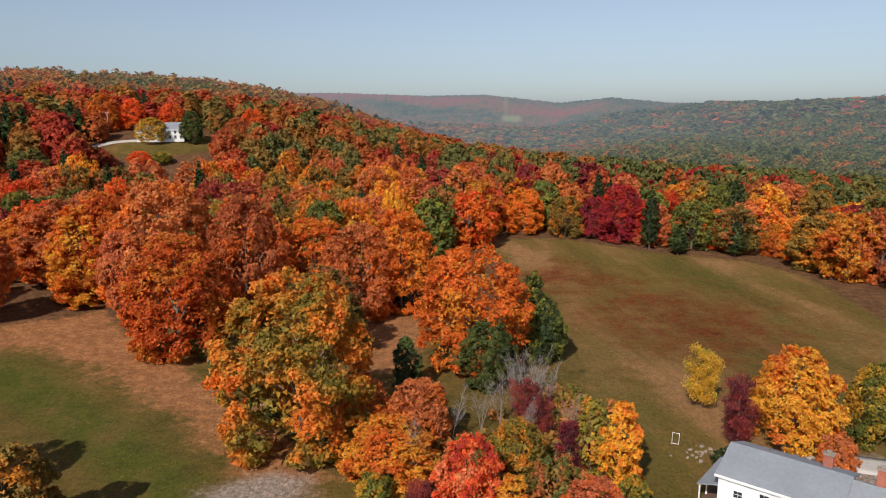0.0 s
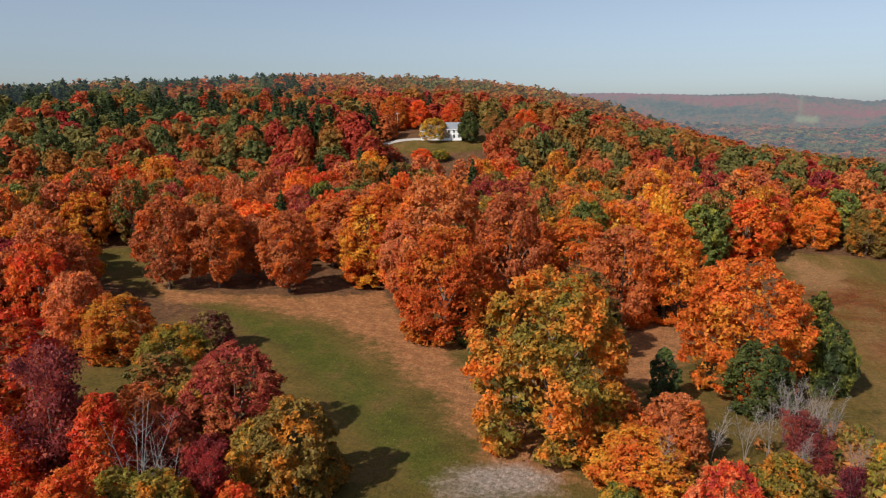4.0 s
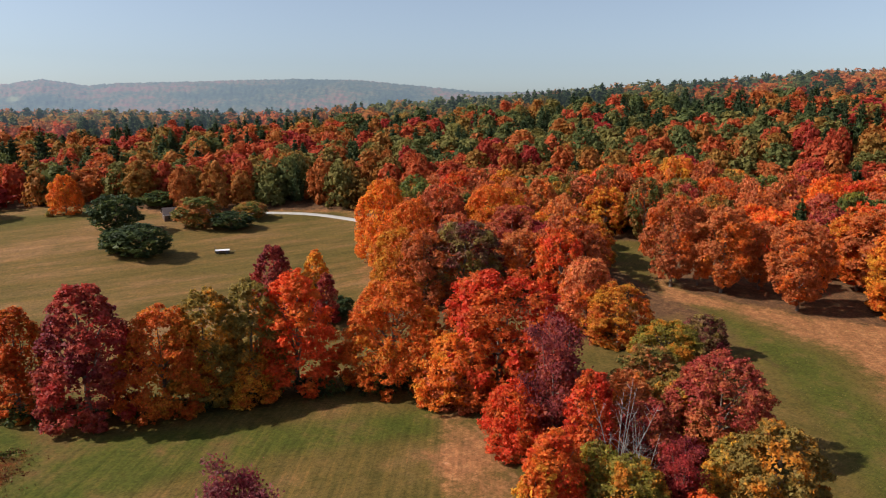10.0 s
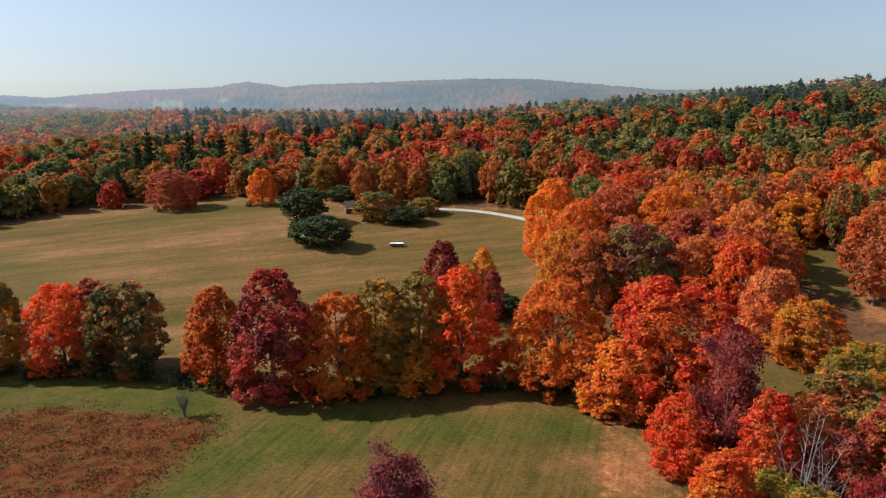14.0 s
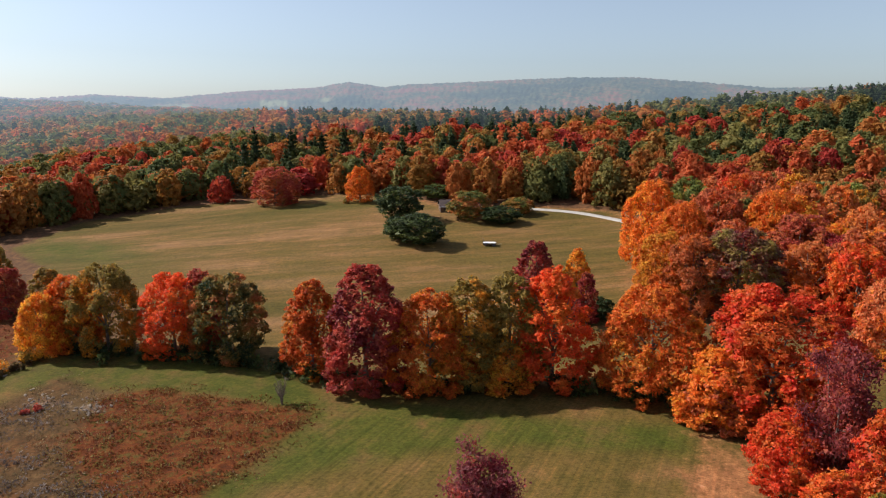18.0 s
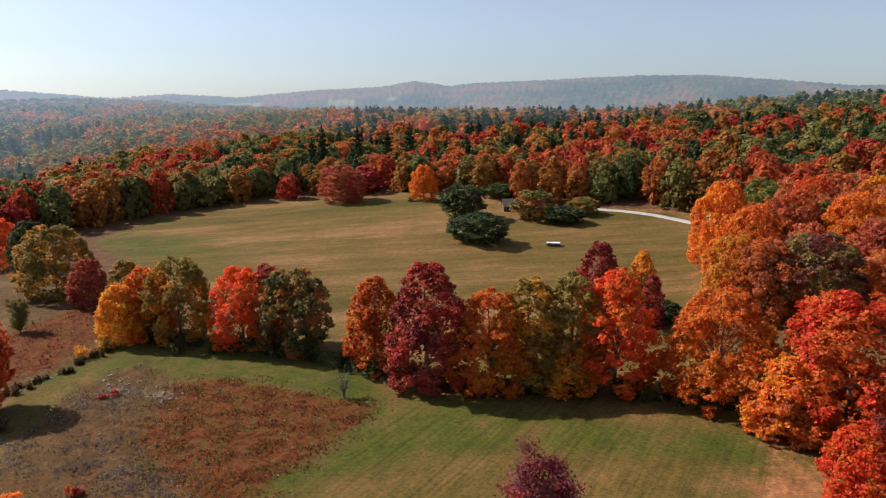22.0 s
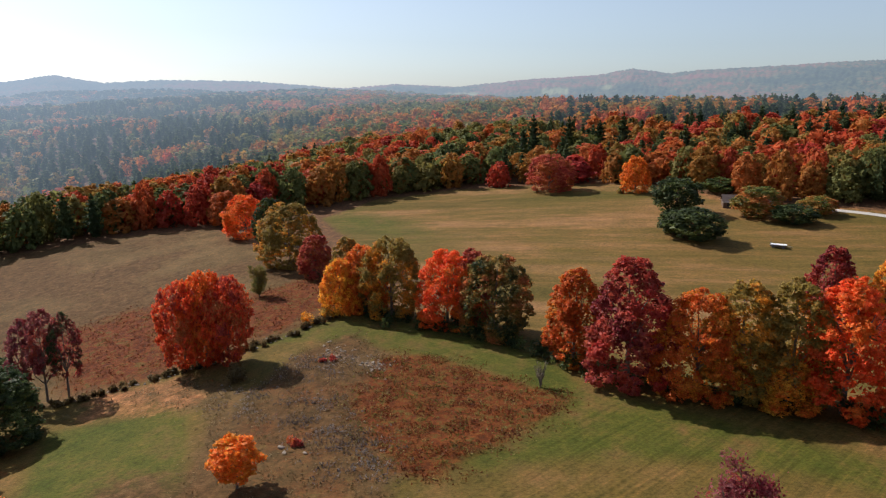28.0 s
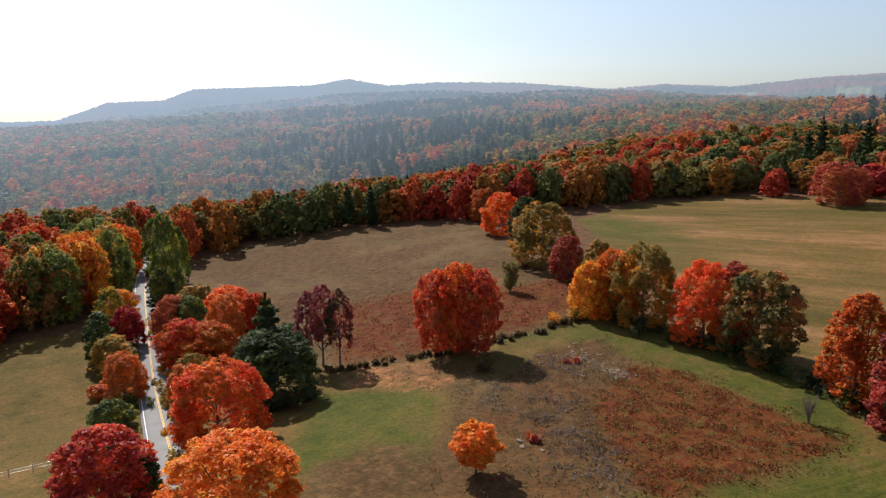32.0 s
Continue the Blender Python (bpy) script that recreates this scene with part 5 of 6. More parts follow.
def window(root, x, y, z, w, h, turn, frame_mat):
    """A sash window on a wall that faces -y before turning."""
    win = part("window", shift(boxes(((w + 0.18, 0.08, 0.09), (0, 0, -0.09)), ((w + 0.18, 0.08, 0.09), (0, 0, h)),
                                     ((0.09, 0.08, h), (-w / 2 - 0.045, 0, 0)), ((0.09, 0.08, h), (w / 2 + 0.045, 0, 0)),
                                     ((w, 0.06, 0.06), (0, 0, h / 2 - 0.03)), ((0.04, 0.06, h), (0, 0, 0))), x, y, z, turn), frame_mat, root)
    part("pane", shift(boxes(((w, 0.03, h), (0, 0.0, 0))), x, y, z, turn), GLASS, win, "dark glass pane")
    return win


def chimney(root, x, y, z0, z1, w):
    c = part("chimney", boxes(((w, w * 0.8, z1 - z0), (x, y, z0)), bevel=0.03), BRICK_RED, root, "red brick chimney")
    part("cap", boxes(((w + 0.24, w * 0.8 + 0.24, 0.16), (x, y, z1 + 0.003)), ((w * 0.5, w * 0.4, 0.3), (x, y, z1 + 0.166)), bevel=0.02), STONE, c, "pale stone cap")


def farmhouse():
    root = new("farmhouse")
    root.location = (31.0, 72.3, 0)
    root.rotation_euler = (0, 0, math.atan2(-0.64, 0.77))
    tagged(root, "white clapboard farmhouse with grey shingle roof and brick chimneys", "house")
    gable_block(root, 0, 12, 0, 9.6, 5.5, 7.2, WHITE_PAINT, GREY_ROOF)
    gable_block(root, 12.4, 22, 2.0, 10.5, 4.3, 6.2, WHITE_PAINT, GREY_ROOF)
    for x in (2.2, 4.9, 7.2, 10.4):
        window(root, x, -0.03, 3.3, 0.9, 1.35 if x > 3 else 0.8, 0, WHITE_PAINT)
        window(root, x, -0.03, 0.9, 0.9, 1.45, 0, WHITE_PAINT)
    for y in (2.5, 6.8):
        window(root, -0.03, y, 3.6, 0.85, 1.2, radians(-90), WHITE_PAINT)
    # porch on the gable end
    roof = [(-2.7, 2.75), (0.0, 3.5), (0.0, 3.62), (-2.7, 2.9)]
    part("porch_roof", shift(prism(roof, 8.2), -0.02, 5.2), GREY_ROOF, root, "grey porch roof")
    part("porch_floor", boxes(((2.6, 8.0, 0.45), (-1.32, 5.2, -0.1))), TIMBER, root)
    for y in (1.4, 3.9, 6.5, 9.0):
        part("porch_post", boxes(((0.16, 0.16, 2.45), (-2.45, y, 0.352)), bevel=0.02), WHITE_PAINT, root, "white porch post")
    chimney(root, 9.4, 7.6, 5.4, 7.9, 1.0)
    chimney(root, 14.6, 7.4, 5.0, 7.9, 0.9)
    part("vent_pipe", boxes(((0.14, 0.14, 0.7), (3.4, 7.0, 6.3))), DARK_ROOF, root, "short black vent pipe")


farmhouse()


def hill_house():
    root = new("hill_house")
    z = float(ground_z(-121, 303))
    root.location = (-121.5, 303.5, z)
    root.rotation_euler = (0, 0, math.atan2(7, 17))
    tagged(root, "white two-storey house with grey roof on a wooded hill", "house")
    gable_block(root, -9, 4, -3, 4, 3.6, 6.2, WHITE_PAINT, GREY_ROOF)
    gable_block(root, 2.5, 9.5, -4.2, 3.6, 4.6, 7.4, WHITE_PAINT, GREY_ROOF)
    gable_block(root, 0.6, 2.8, -4.6, -3, 2.6, 4.4, WHITE_PAINT, GREY_ROOF, along="y")
    for x in (3.8, 6.0, 8.2):
        window(root, x, -4.24, 2.9, 0.9, 1.2, 0, WHITE_PAINT)
        window(root, x, -4.24, 0.7, 0.9, 1.4, 0, WHITE_PAINT)
    for x in (-7.5, -5.2, -2.6, -0.6):
        window(root, x, -3.04, 1.0, 0.9, 1.4, 0, WHITE_PAINT)
    chimney(root, -1.0, 0.5, 5.6, 7.4, 0.9)


hill_house()


BROWN_ROOF = plain("brown_roof", (0.06, 0.038, 0.034), 0.95, grain=2.5, vary=0.3, bump=0.3)


def low_house():
    root = new("low_house")
    z = float(ground_z(-271, 28))
    root.location = (-277.0, 34, z)
    root.rotation_euler = (0, 0, radians(90))
    tagged(root, "low dark timber ranch house with brown roof among trees", "house")
    gable_block(root, -5.5, 6.5, -4, 4, 2.6, 4.6, TIMBER, BROWN_ROOF)
    gable_block(root, 6.8, 12, -3, 3, 2.3, 3.7, TIMBER, BROWN_ROOF)
    part("skylight", boxes(((2.2, 1.4, 0.2), (-1.0, 1.6, 3.85))), WHITE_PAINT, root, "white skylight")
    part("garage_door", boxes(((2.4, 0.1, 1.9), (9.4, -3.06, 0.0))), WHITE_PAINT, root, "white garage door")
    chimney(root, 5.2, 0.6, 3.9, 5.4, 0.9)
    for x in (-3.5, -0.5, 3.0):
        window(root, x, -4.04, 0.9, 1.4, 1.2, 0, TIMBER)


low_house()


def far_house(x, y, wide, label, wall, roof, turn=0.3, name="distant_house"):
    root = new(name)
    root.location = (x, y, float(ground_z(x, y)))
    root.rotation_euler = (0, 0, turn)
    tagged(root, label, "house")
    gable_block(root, -wide / 2, wide / 2, -wide * 0.3, wide * 0.3, wide * 0.4, wide * 0.65, wall, roof)
    for k in (-0.3, 0.0, 0.3):
        window(root, wide * k, -wide * 0.3 - 0.03, wide * 0.12, wide * 0.1, wide * 0.16, 0, WHITE_PAINT)


far_house(-1560.0 * math.sin(radians(102.5)), 1560.0 * math.cos(radians(102.5)), 22, "distant white farmhouse among far woods", WHITE_PAINT, GREY_ROOF)
far_house(-1250.0 * math.sin(radians(119.5)), 1250.0 * math.cos(radians(119.5)), 18, "distant pale barn among far woods", STONE, GREY_ROOF, name="distant_barn")


# ---- drives ----
def lane(name, pts, width, material, label):
    """A gravel drive laid on the land."""
    fine = []
    for (ax, ay), (bx, by) in zip(pts, pts[1:]):
        n = max(2, int(math.hypot(bx - ax, by - ay) / 2))
        fine += [(ax + (bx - ax) * i / n, ay + (by - ay) * i / n) for i in range(n)]
    p = np.array(fine + [pts[-1]], float)
    for _ in range(12):
        p[1:-1] = (p[:-2] + p[1:-1] * 2 + p[2:]) / 4
    t = np.gradient(p, axis=0)
    t /= np.linalg.norm(t, axis=1)[:, None]
    offs = np.linspace(-width / 2, width / 2, 5)
    x = p[:, 0][:, None] - t[:, 1][:, None] * offs
    y = p[:, 1][:, None] + t[:, 0][:, None] * offs
    me = grid_mesh(name, x[:, ::-1], y[:, ::-1], ground_z(x, y)[:, ::-1] + 0.12)
    me.materials.append(material)
    ob = tagged(new(name, me), label, "drive", kind="structure")
    sol = ob.modifiers.new("thick", "SOLIDIFY")
    sol.thickness, sol.offset = 0.4, -1


GRAVEL = plain("pale_gravel", (0.42, 0.38, 0.34), 0.95, grain=5, vary=0.2, bump=0.4)
lane("driveway_1", [(-272, 46), (-276, 62.7), (-271.5, 74), (-265, 83.5), (-254.5, 91), (-245, 96.5), (-238, 100)], 3.6, GRAVEL, "pale gravel driveway across the hay field")
lane("driveway_2", [(-147, 282), (-143, 290), (-136, 298), (-128, 300)], 3.0, GRAVEL, "pale gravel driveway up to the hill house")
lane("driveway_3", [(46, 88), (56, 84), (70, 80), (84, 78)], 5.0, GRAVEL, "pale gravel driveway beside the farmhouse")


# ---- small things ----
def drop(x, y):
    return float(ground_z(x, y))


def hay_wagon():
    root = new("hay_wagon")
    root.location = (-221.2, 39.2, drop(-221.2, 39.2))
    root.rotation_euler = (0, 0, radians(78))
    tagged(root, "flat hay wagon with pale deck standing on mown field", "wagon")
    part("deck", boxes(((4.4, 2.3, 0.14), (0, 0, 0.95)), bevel=0.02), WHITE_PAINT, root, "pale weathered plank deck")
    part("rack", boxes(((0.1, 2.3, 0.1), (-2.1, 0, 2.2)), ((0.1, 0.1, 1.2), (-2.1, 1.0, 1.093)), ((0.1, 0.1, 1.2), (-2.1, -1.0, 1.093)), ((0.08, 2.2, 0.08), (-2.1, 0, 1.6))), TIMBER, root, "wooden end rack")
    part("sill", boxes(((4.3, 0.14, 0.5), (0, 0.9, 0.445)), ((4.3, 0.14, 0.5), (0, -0.9, 0.445)), ((0.14, 1.6, 0.5), (2.1, 0, 0.445))), TIMBER, root, "dark timber side sills")
    part("drawbar", boxes(((1.8, 0.14, 0.12), (3.0, 0, 0.55))), METAL, root)
    for x in (-1.4, 1.4):
        part("axle", boxes(((0.12, 2.0, 0.12), (x, 0, 0.42))), METAL, root)
        for y in (-1.02, 1.02):
            bm = bmesh.new()
            bmesh.ops.create_cone(bm, cap_ends=True, segments=16, radius1=0.42, radius2=0.42, depth=0.24,
                                  matrix=Matrix.Translation((x, y, 0.42)) @ Matrix.Rotation(radians(90), 4, "X"))
            part("wheel", bm, DARK_ROOF, root, "black rubber wheel")


hay_wagon()


def goal_frame():
    root = new("goal_frame")
    root.location = (32.4, 90.6, drop(32.4, 90.6))
    root.rotation_euler = (0, 0, radians(-26))
    tagged(root, "narrow white metal goal frame standing on the grass", "goal")
    lean = Matrix.Rotation(radians(-22), 4, "X")
    for x in (-0.55, 0.55):
        bm = boxes(((0.05, 0.05, 1.45), (x * 0.85, 0, 0)), bevel=0.01)
        bm.transform(lean)
        part("post", bm, WHITE_PAINT, root)
    for z in (0.0, 1.45):
        bm = boxes(((0.995, 0.06, 0.06), (0, 0, z)))
        bm.transform(lean)
        part("crossbar", bm, WHITE_PAINT, root)


goal_frame()


def rock_mesh(seed, detail=2):
    rng = np.random.default_rng(seed)
    d, f = BALLS[detail]
    r = 1 + 0.22 * np.sin(d @ rng.normal(0, 2.2, 3)) + 0.14 * np.sin(d @ rng.normal(0, 4, 3) + 1) + rng.normal(0, 0.06, len(d))
    return raw_mesh(bpy.data.meshes.new("rock"), d * r[:, None] * np.array([1, 0.8, 0.6]), f, False)


ROCKS = [rock_mesh(70 + i) for i in range(5)]
for me in ROCKS:
    me.materials.append(STONE)
rrng = random.Random(11)


def rock(x, y, size, parent=None, name="rock", label="grey lichen-covered field stone in the grass", group="field stones"):
    ob = new(name, rrng.choice(ROCKS))
    ob.location = (x, y, drop(x, y) + size * 0.2)
    ob.rotation_euler = (rrng.uniform(-0.3, 0.3), rrng.uniform(-0.3, 0.3), rrng.uniform(0, 6.28))
    ob.scale = (size * rrng.uniform(0.8, 1.4), size, size * rrng.uniform(0.7, 1.1))
    if parent:
        ob.parent = parent
    else:
        tagged(ob, label, "rock", group)
    return ob


def stone_wall(name, pts, step=0.7, size=0.3):
    """A tumbled dry wall of field stones along a line."""
    root = new(name)
    tagged(root, "tumbled dry stone wall along a field edge", "wall", kind="structure")
    for (ax, ay), (bx, by) in zip(pts, pts[1:]):
        n = int(math.hypot(bx - ax, by - ay) / step)
        for i in range(n):
            k = (i + rrng.uniform(-0.3, 0.3)) / n
            rock(ax + (bx - ax) * k + rrng.gauss(0, 0.25), ay + (by - ay) * k + rrng.gauss(0, 0.25), size * rrng.uniform(0.7, 1.4), root, "stone")


stone_wall("stone_wall_1", [(-50, 133), (-40, 119), (-32, 108.7), (-24, 98), (-14.9, 89.6), (-9.5, 84)])
stone_wall("stone_wall_2", [(-92, -98), (-94.5, -94), (-99, -86), (-102.5, -81), (-108, -74), (-118, -68), (-131, -63)], 0.9, 0.22)
for cx, cy, n, spread, size in ((-108, -44, 34, 2.6, 0.24), (-112, -53, 34, 2.8, 0.24), (-78.4, -43.4, 9, 1.2, 0.42), (-76, -33, 10, 2.0, 0.2), (35, 87.3, 26, 1.5, 0.27)):
    for i in range(n):
        rock(cx + rrng.gauss(0, spread), cy + rrng.gauss(0, spread * 0.8), size * rrng.uniform(0.4, 1.3))


def barrel(x, y):
    bm = bmesh.new()
    bmesh.ops.create_cone(bm, cap_ends=True, segments=14, radius1=0.26, radius2=0.23, depth=0.62)
    bmesh.ops.bevel(bm, geom=[e for e in bm.edges if abs(e.verts[0].co.z - e.verts[1].co.z) < 0.1], offset=0.04, segments=2, affect="EDGES")
    bm.transform(Matrix.Translation((0, 0, 0.31)))
    me = bpy.data.meshes.new("barrel")
    bm.to_mesh(me)
    bm.free()
    me.materials.append(WHITE_PAINT)
    ob = tagged(new("barrel", me), "white barrel standing by the field stones", "barrel")
    ob.location = (x, y, drop(x, y))


barrel(-79.0, -44.6)


def pole(x, y, height, label):
    root = new("utility_pole")
    root.location = (x, y, drop(x, y))
    tagged(root, label, "pole")
    verts, faces = [], []
    tube(verts, faces, [(0, 0, -0.5), (0, 0, height * 0.5), (0, 0, height)], 0.17, 0.11, 8)
    part("mast", raw_mesh(bpy.data.meshes.new("mast"), np.array(verts), np.array(faces)), PALE_BARK, root)
    part("crossarm", boxes(((1.8, 0.1, 0.12), (0, 0.12, height - 0.7))), PALE_BARK, root)
    for k in (-0.7, 0.0, 0.7):
        part("insulator", boxes(((0.08, 0.08, 0.16), (k, 0.12, height - 0.577))), WHITE_PAINT, root)


pole(-141.5, 299.5, 11.5, "wooden utility pole beside the hill driveway")


def fence_post(x, y):
    verts, faces = [], []
    tube(verts, faces, [(0, 0, -0.3), (0, 0, 0.7), (0.03, 0, 1.25)], 0.08, 0.07, 7)
    me = raw_mesh(bpy.data.meshes.new("post"), np.array(verts), np.array(faces))
    me.materials.append(PALE_BARK)
    return me


def wire_fence():
    root = new("wire_fence")
    tagged(root, "wooden post and wire fence at a field edge", "fence")
    me = fence_post(0, 0)
    line = [(-30, -107.5), (-44, -101.5)]
    n = 6
    tops = []
    for i in range(n):
        x = line[0][0] + (line[1][0] - line[0][0]) * i / (n - 1)
        y = line[0][1] + (line[1][1] - line[0][1]) * i / (n - 1)
        ob = new("post", me)
        ob.parent = root
        ob.location = (x, y, drop(x, y))
        tops.append((x, y, drop(x, y)))
    for h in (0.5, 0.95):
        verts, faces = [], []
        tube(verts, faces, [(x, y, z + h) for x, y, z in tops], 0.02, 0.02, 4)
        part("wire", raw_mesh(bpy.data.meshes.new("wire"), np.array(verts), np.array(faces)), METAL, root)


wire_fence()


# ---- bare trees and brush ----
def bare_mesh(seed, height, stems, bend=0.5, girth=0.14, twigs=90):
    rng = np.random.default_rng(seed)
    verts, faces = [], []
    for s in range(stems):
        a = rng.uniform(0, 6.28)
        lean = rng.uniform(0.05, 0.35) * (stems > 1) + 0.05
        h = height * rng.uniform(0.75, 1.0)
        path = [np.array([math.cos(a) * lean * h * u ** 1.3 + rng.normal(0, 0.08) * u, math.sin(a) * lean * h * u ** 1.3 + rng.normal(0, 0.08) * u, h * u - 0.3 * (u == 0)])
                for u in (0, 0.25, 0.5, 0.75, 1.0)]
        tube(verts, faces, path, girth, girth * 0.2, 6)
        for i in range(twigs // stems + 3):
            u = rng.uniform(0.3, 0.95)
            k = min(3, int(u * 4))
            p = path[k] + (path[k + 1] - path[k]) * (u * 4 - k)
            b, length = rng.uniform(0, 6.28), height * rng.uniform(0.12, 0.34) * (1.2 - u)
            q = p + np.array([math.cos(b) * 0.75, math.sin(b) * 0.75, rng.uniform(0.3, 0.9)]) * length
            mid = (p + q) / 2 + rng.normal(0, 0.1, 3) * length
            tube(verts, faces, [p, mid, q], girth * 0.35, girth * 0.1, 4)
            for j in range(2):
                e = mid + (q - mid) * rng.uniform(0, 1) + np.array([rng.normal(0, 0.4), rng.normal(0, 0.4), rng.uniform(0.1, 0.6)]) * length * 0.6
                tube(verts, faces, [mid + (q - mid) * 0.3, e], girth * 0.18, girth * 0.07, 3)
    return raw_mesh(bpy.data.meshes.new("branches"), np.array(verts), np.array(faces))


def bare_tree(x, y, height, stems, seed, label, material, name="bare_tree", girth=0.048, twigs=100):
    me = bare_mesh(seed, height, stems, girth=girth, twigs=twigs)
    me.materials.append(material)
    ob = tagged(new(name, me), label, "tree" if name == "bare_tree" else "shrub", "bare trees" if name == "bare_tree" else "")
    ob.location = (x, y, drop(x, y))
    return ob


GREY_BARK = plain("grey_bark", (0.27, 0.225, 0.2), 0.85, grain=3, vary=0.25, bump=0.3)
for i, (x, y, h, n) in enumerate(((13.2, 104.0, 9.5, 8), (15.2, 106, 9.0, 7), (10.8, 102.5, 8.5, 7), (16.5, 103, 8.5, 7), (12.0, 106, 9.0, 7), (14.2, 101.5, 8, 7), (5.5, 94.5, 9.0, 3), (8.5, 96, 8.5, 3), (1.2, 91, 9.5, 2), (-3.0, 78, 10, 2), (12, 92, 7, 4), (18, 91, 7.5, 3))):
    bare_tree(x, y, h, n, 200 + i, "leafless pale grey tree with fine upright branches", GREY_BARK)
bare_tree(-57.0, 53.2, 15.5, 5, 220, "dead grey tree with bleached forked limbs", GREY_BARK, girth=0.1, twigs=46)
bare_tree(-53.8, 53.7, 12.0, 4, 221, "dead grey tree with bleached forked limbs", GREY_BARK, girth=0.08, twigs=36)
bare_tree(-106.4, -14.2, 4.4, 9, 222, "leafless dark shrub at the edge of the weeds", BARK, "bare_shrub", 0.09, 120)


def brush(name, rows, palette, label, size=0.5, per=60, high=2.0, seed=300):
    """Low growth along lines and patches: clumps of leaf sprays in one mesh."""
    rng = np.random.default_rng(seed)
    V = []
    for x, y, r, n in rows:
        for i in range(n):
            px, py = x + rng.normal(0, r), y + rng.normal(0, r)
            w, h = rng.uniform(0.5, 1.3) * high * 0.55, rng.uniform(0.5, 1.2) * high
            d = rng.normal(0, 1, (per, 3))
            d /= np.linalg.norm(d, axis=1)[:, None]
            c = np.array([px, py, drop(px, py)]) + d * np.array([w, w, h * 0.55]) * rng.uniform(0.6, 1.0, (per, 1)) + np.array([0, 0, h * 0.5])
            q = rng.normal(0, 1, (per, 3, 3))
            q /= np.linalg.norm(q, axis=2, keepdims=True)
            V.append((c[:, None] + q * size * rng.uniform(0.6, 1.3, (per, 1, 1))).reshape(-1, 3))
    me = soup(name, np.vstack(V))
    me.materials.append(LEAVES[palette])
    return tagged(new(name, me), label, "brush", kind="stuff")


def along(pts, every, r, n):
    out = []
    for (ax, ay), (bx, by) in zip(pts, pts[1:]):
        k = max(1, int(math.hypot(bx - ax, by - ay) / every))
        out += [(ax + (bx - ax) * i / k, ay + (by - ay) * i / k, r, n) for i in range(k)]
    return out


brush("red_shrub", [(-78.2, -43.0, 0.5, 4)], "brick", "low dark red shrub among field stones", size=0.28, per=90, high=1.1, seed=331)
brush("hedge_undergrowth", along([(-134, -42), (-125, -22), (-116, -8), (-110, 6), (-109, 25), (-104, 40), (-94, 56)], 3.0, 1.3, 3), "darkgreen", "dark undergrowth below the row of maples", high=2.6)
brush("copse_undergrowth", along([(-90, 60), (-78, 64), (-66, 64), (-55, 60), (-44, 58)], 3.0, 3.0, 4), "olive", "tangled undergrowth in the copse", high=2.4, seed=301)
brush("thicket_undergrowth", along([(-10, 84), (0, 86), (8, 92), (14, 100), (20, 108), (18, 84), (8, 78), (-4, 76)], 3.0, 2.4, 3), "olive", "tangled undergrowth in the thicket", high=2.0, seed=302)
brush("wall_undergrowth", along([(-50, 133), (-40, 119), (-30, 105), (-20, 93), (-10, 84)], 4.0, 1.0, 2), "green", "green undergrowth along the stone wall", high=1.5, seed=303)
brush("roadside_undergrowth", along([(-43, -72), (-58, -96), (-78, -131), (-98, -166)], 3.0, 1.6, 2), "goldgreen", "weeds and brush beside the road", high=1.8, seed=304)
brush("verge_undergrowth", along([(-41, -87), (-55, -110), (-72, -140), (-92, -176)], 3.0, 1.6, 2), "green", "weeds and brush on the road verge", high=1.8, seed=305)
brush("meadow_undergrowth", along([(-145, -68), (-137, -58), (-133, -48), (-130, -34)], 3.0, 1.4, 3), "darkgreen", "dark undergrowth below the meadow trees", high=2.2, seed=306)
brush("wall_brush", along([(-88, -104), (-97, -90), (-104, -79), (-120, -67), (-134, -62)], 1.8, 0.6, 2), "hay", "dry brush along the stone wall", high=0.9, seed=307)


def weeds(name, poly, count, palette, label, size, high, seed, x0, x1, y0, y1):
    """Weedy growth in a patch of the plan: sparse upright sprays in one mesh."""
    rng = np.random.default_rng(seed)
    x, y = rng.uniform(x0, x1, count * 6), rng.uniform(y0, y1, count * 6)
    clump = rng.normal(0, 0.5, len(x))
    for i in range(14):
        a, wave = rng.uniform(0, 6.28), rng.uniform(1.2, 9.0)
        clump += 0.5 * np.sin((x * math.cos(a) + y * math.sin(a)) * 6.28 / wave + rng.uniform(0, 6.28))
    ok = (inside(poly, x, y) | (edge_distance(poly, x, y) < 5 * rng.uniform(0, 1, len(x)) ** 2)) & (clump > 0.0)
    x, y = x[ok][:count], y[ok][:count]
    z = ground_z(x, y)
    q = rng.normal(0, 1, (len(x), 3, 3)) * np.array([1, 1, 1.2])
    q /= np.linalg.norm(q, axis=2, keepdims=True)
    s = rng.uniform(0.5, 1.4, (len(x), 1, 1)) * size
    V = np.stack([x, y, z + high * rng.uniform(0.1, 1.0, len(x))], 1)[:, None] + q * s
    V[:, :, 2] = np.maximum(V[:, :, 2], z[:, None] - 0.05)
    me = soup(name, V.reshape(-1, 3))
    me.materials.append(LEAVES[palette])
    tagged(new(name, me), label, "weeds", kind="stuff")


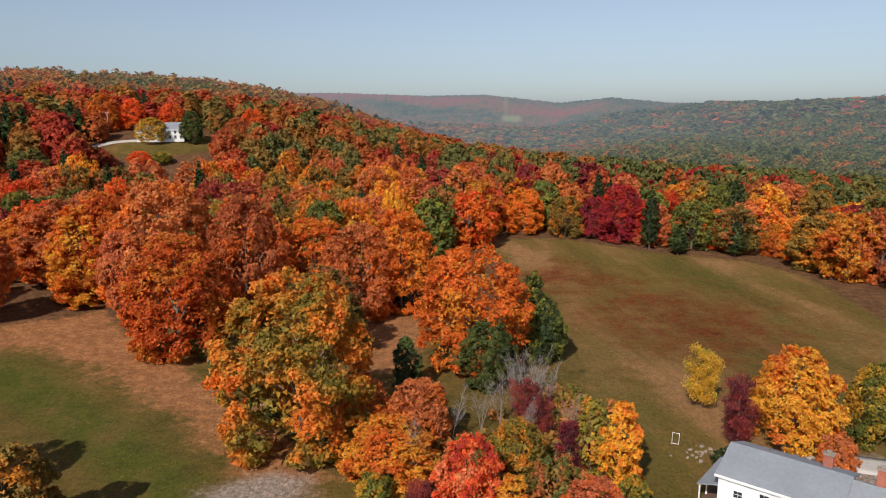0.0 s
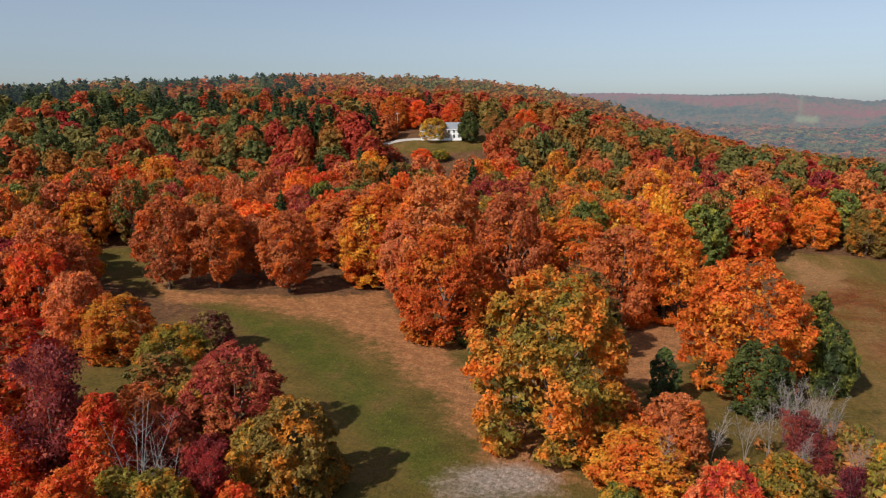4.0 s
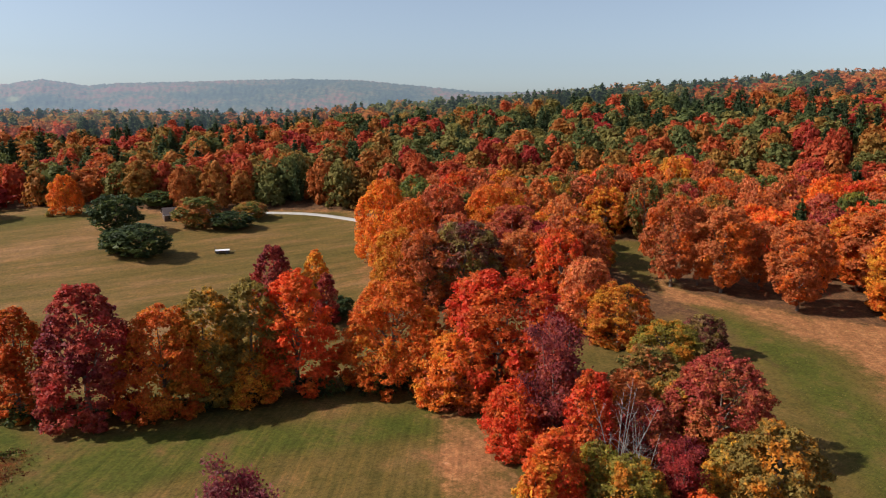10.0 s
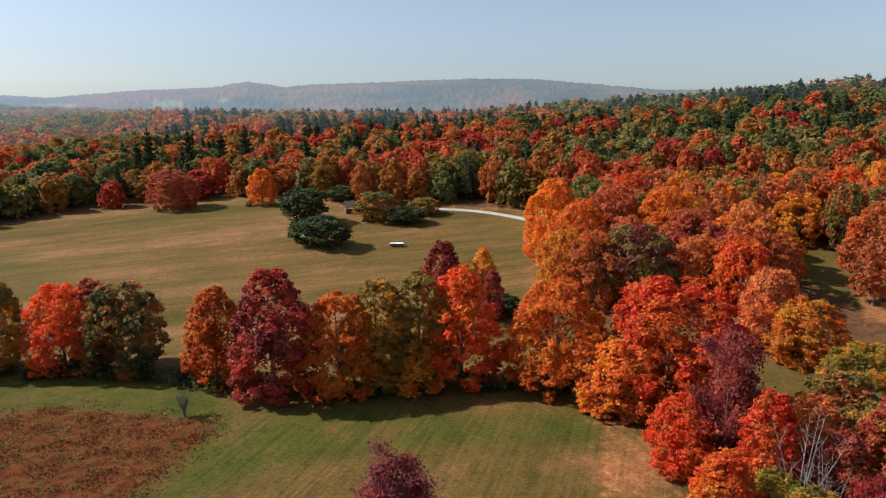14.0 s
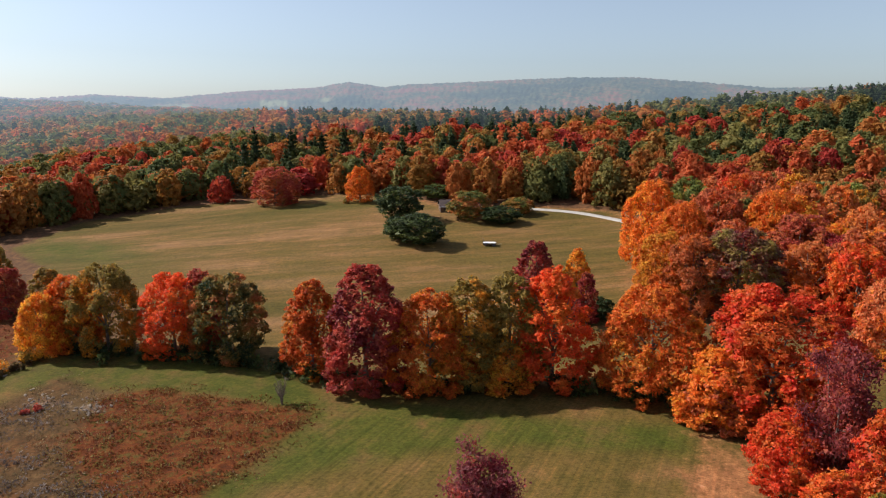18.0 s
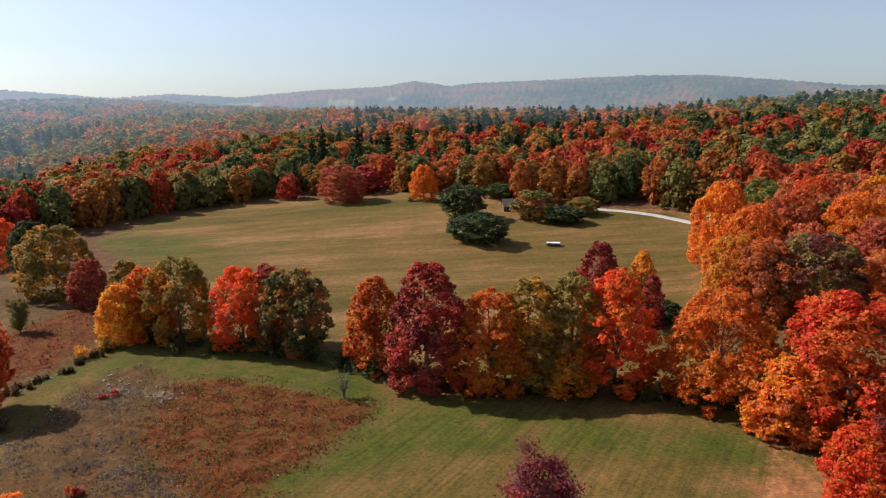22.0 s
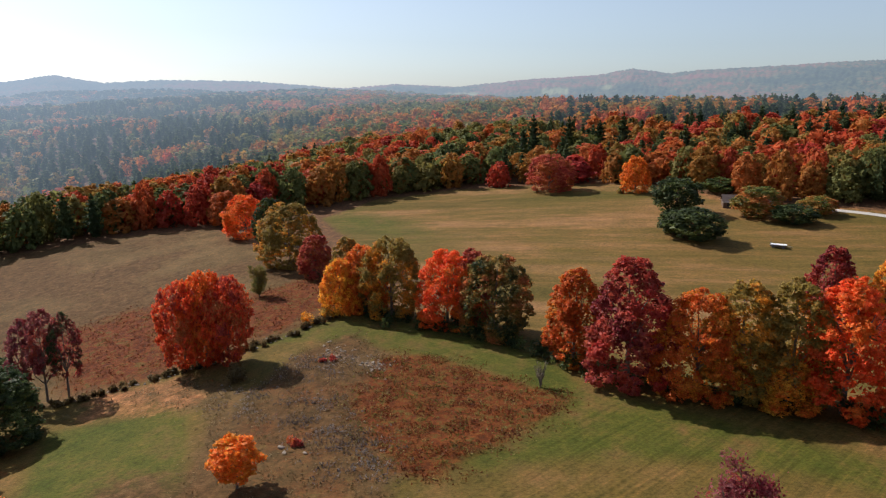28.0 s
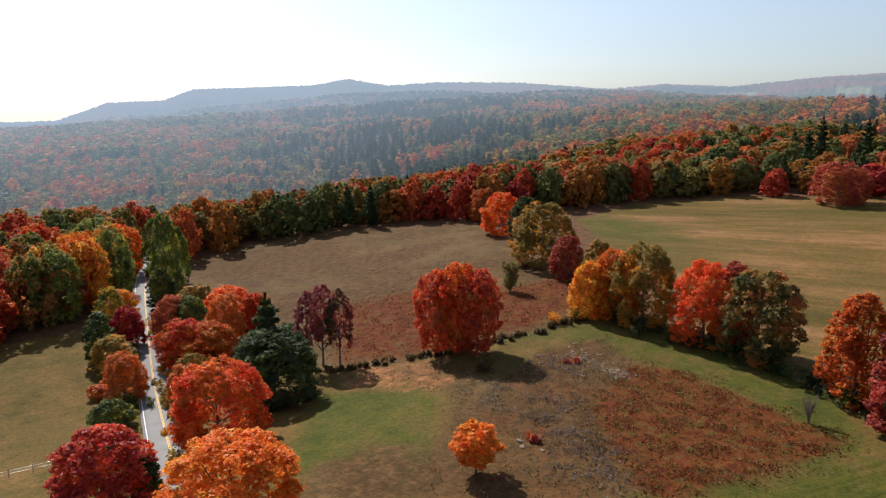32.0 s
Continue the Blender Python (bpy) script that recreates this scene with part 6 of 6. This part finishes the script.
weeds("rust_weeds", RUST_PATCH, 9000, "fern", "rust-brown ferns and weeds in the rough meadow", 0.19, 0.25, 320, -118, -72, -46, -6)
weeds("dry_weeds", WEED_PATCH, 9000, "straw", "dry pale weeds in the rough meadow", 0.17, 0.25, 321, -126, -50, -94, -22)
weeds("olive_weeds", RUST_PATCH, 5000, "grass", "olive weeds in the rough meadow", 0.2, 0.25, 322, -118, -72, -46, -6)
weeds("meadow_weeds", BROWN_MEADOW, 9000, "hay", "dry brown grass tufts in the meadow", 0.17, 0.18, 323, -232, -88, -232, -62)
weeds("meadow_ferns", MEADOW_RUST, 7000, "fern", "rust-brown ferns in the brown meadow", 0.22, 0.25, 324, -165, -96, -130, -66)
weeds("field_tufts", EAST_FIELD, 9000, "grass", "grass tufts in the big field", 0.13, 0.08, 325, 14, 102, 64, 230)
weeds("grove_tufts", GROVE_FIELD, 8000, "grass", "grass tufts in the field by the grove", 0.12, 0.07, 326, -183, -10, 60, 162)


def disc(cx, cy, rx, ry, turn=0.0):
    """A rough oval outline on the plan."""
    c, sn = math.cos(radians(turn)), math.sin(radians(turn))
    out = []
    for i in range(18):
        a, k = i * math.pi / 9, 1 + 0.2 * math.sin(i * 2.3 + cx) + 0.12 * math.sin(i * 4.1 + cy)
        u, v = rx * k * math.cos(a), ry * k * math.sin(a)
        out.append((cx + u * c - v * sn, cy + u * sn + v * c))
    return out


for seed, (cx, cy, rx, ry, turn, count) in enumerate(((-77.5, -34.5, 5.5, 3.2, 35, 1500), (-105.5, -54.0, 4.2, 2.6, 60, 1100), (-108.6, -46.0, 3.6, 1.3, 60, 500),
                                                      (-90.6, -58.5, 4.5, 2.6, 40, 900), (-87.0, -46.0, 6.5, 3.0, 40, 1300), (-82.0, -31.5, 1.6, 1.0, 20, 200))):
    weeds("dead_brush", disc(cx, cy, rx, ry, turn), count, "ash", "bleached grey dead brush in the rough meadow", 0.2, 0.5, 340 + seed, cx - 10, cx + 10, cy - 10, cy + 10)
brush("red_shrub", [(-108.5, -53.1, 0.9, 4)], "brick", "low dark red shrub among dead brush", size=0.28, per=90, high=1.0, seed=350)
brush("grey_bush", [(-99.2, -66.2, 0.7, 5)], "hay", "dry grey-brown bush below the red maples", size=0.3, per=160, high=2.6, seed=351)
brush("hedge_bush", [(-132.0, -63.8, 1.2, 6), (-127.5, -66.6, 0.6, 3)], "goldgreen", "low olive bushes on the stone wall", size=0.34, per=120, high=2.2, seed=352)
brush("yard_bush", [(-301.0, -8.5, 0.8, 4)], "olive", "low olive bush at the top of the hay field", size=0.4, per=120, high=2.4, seed=353)
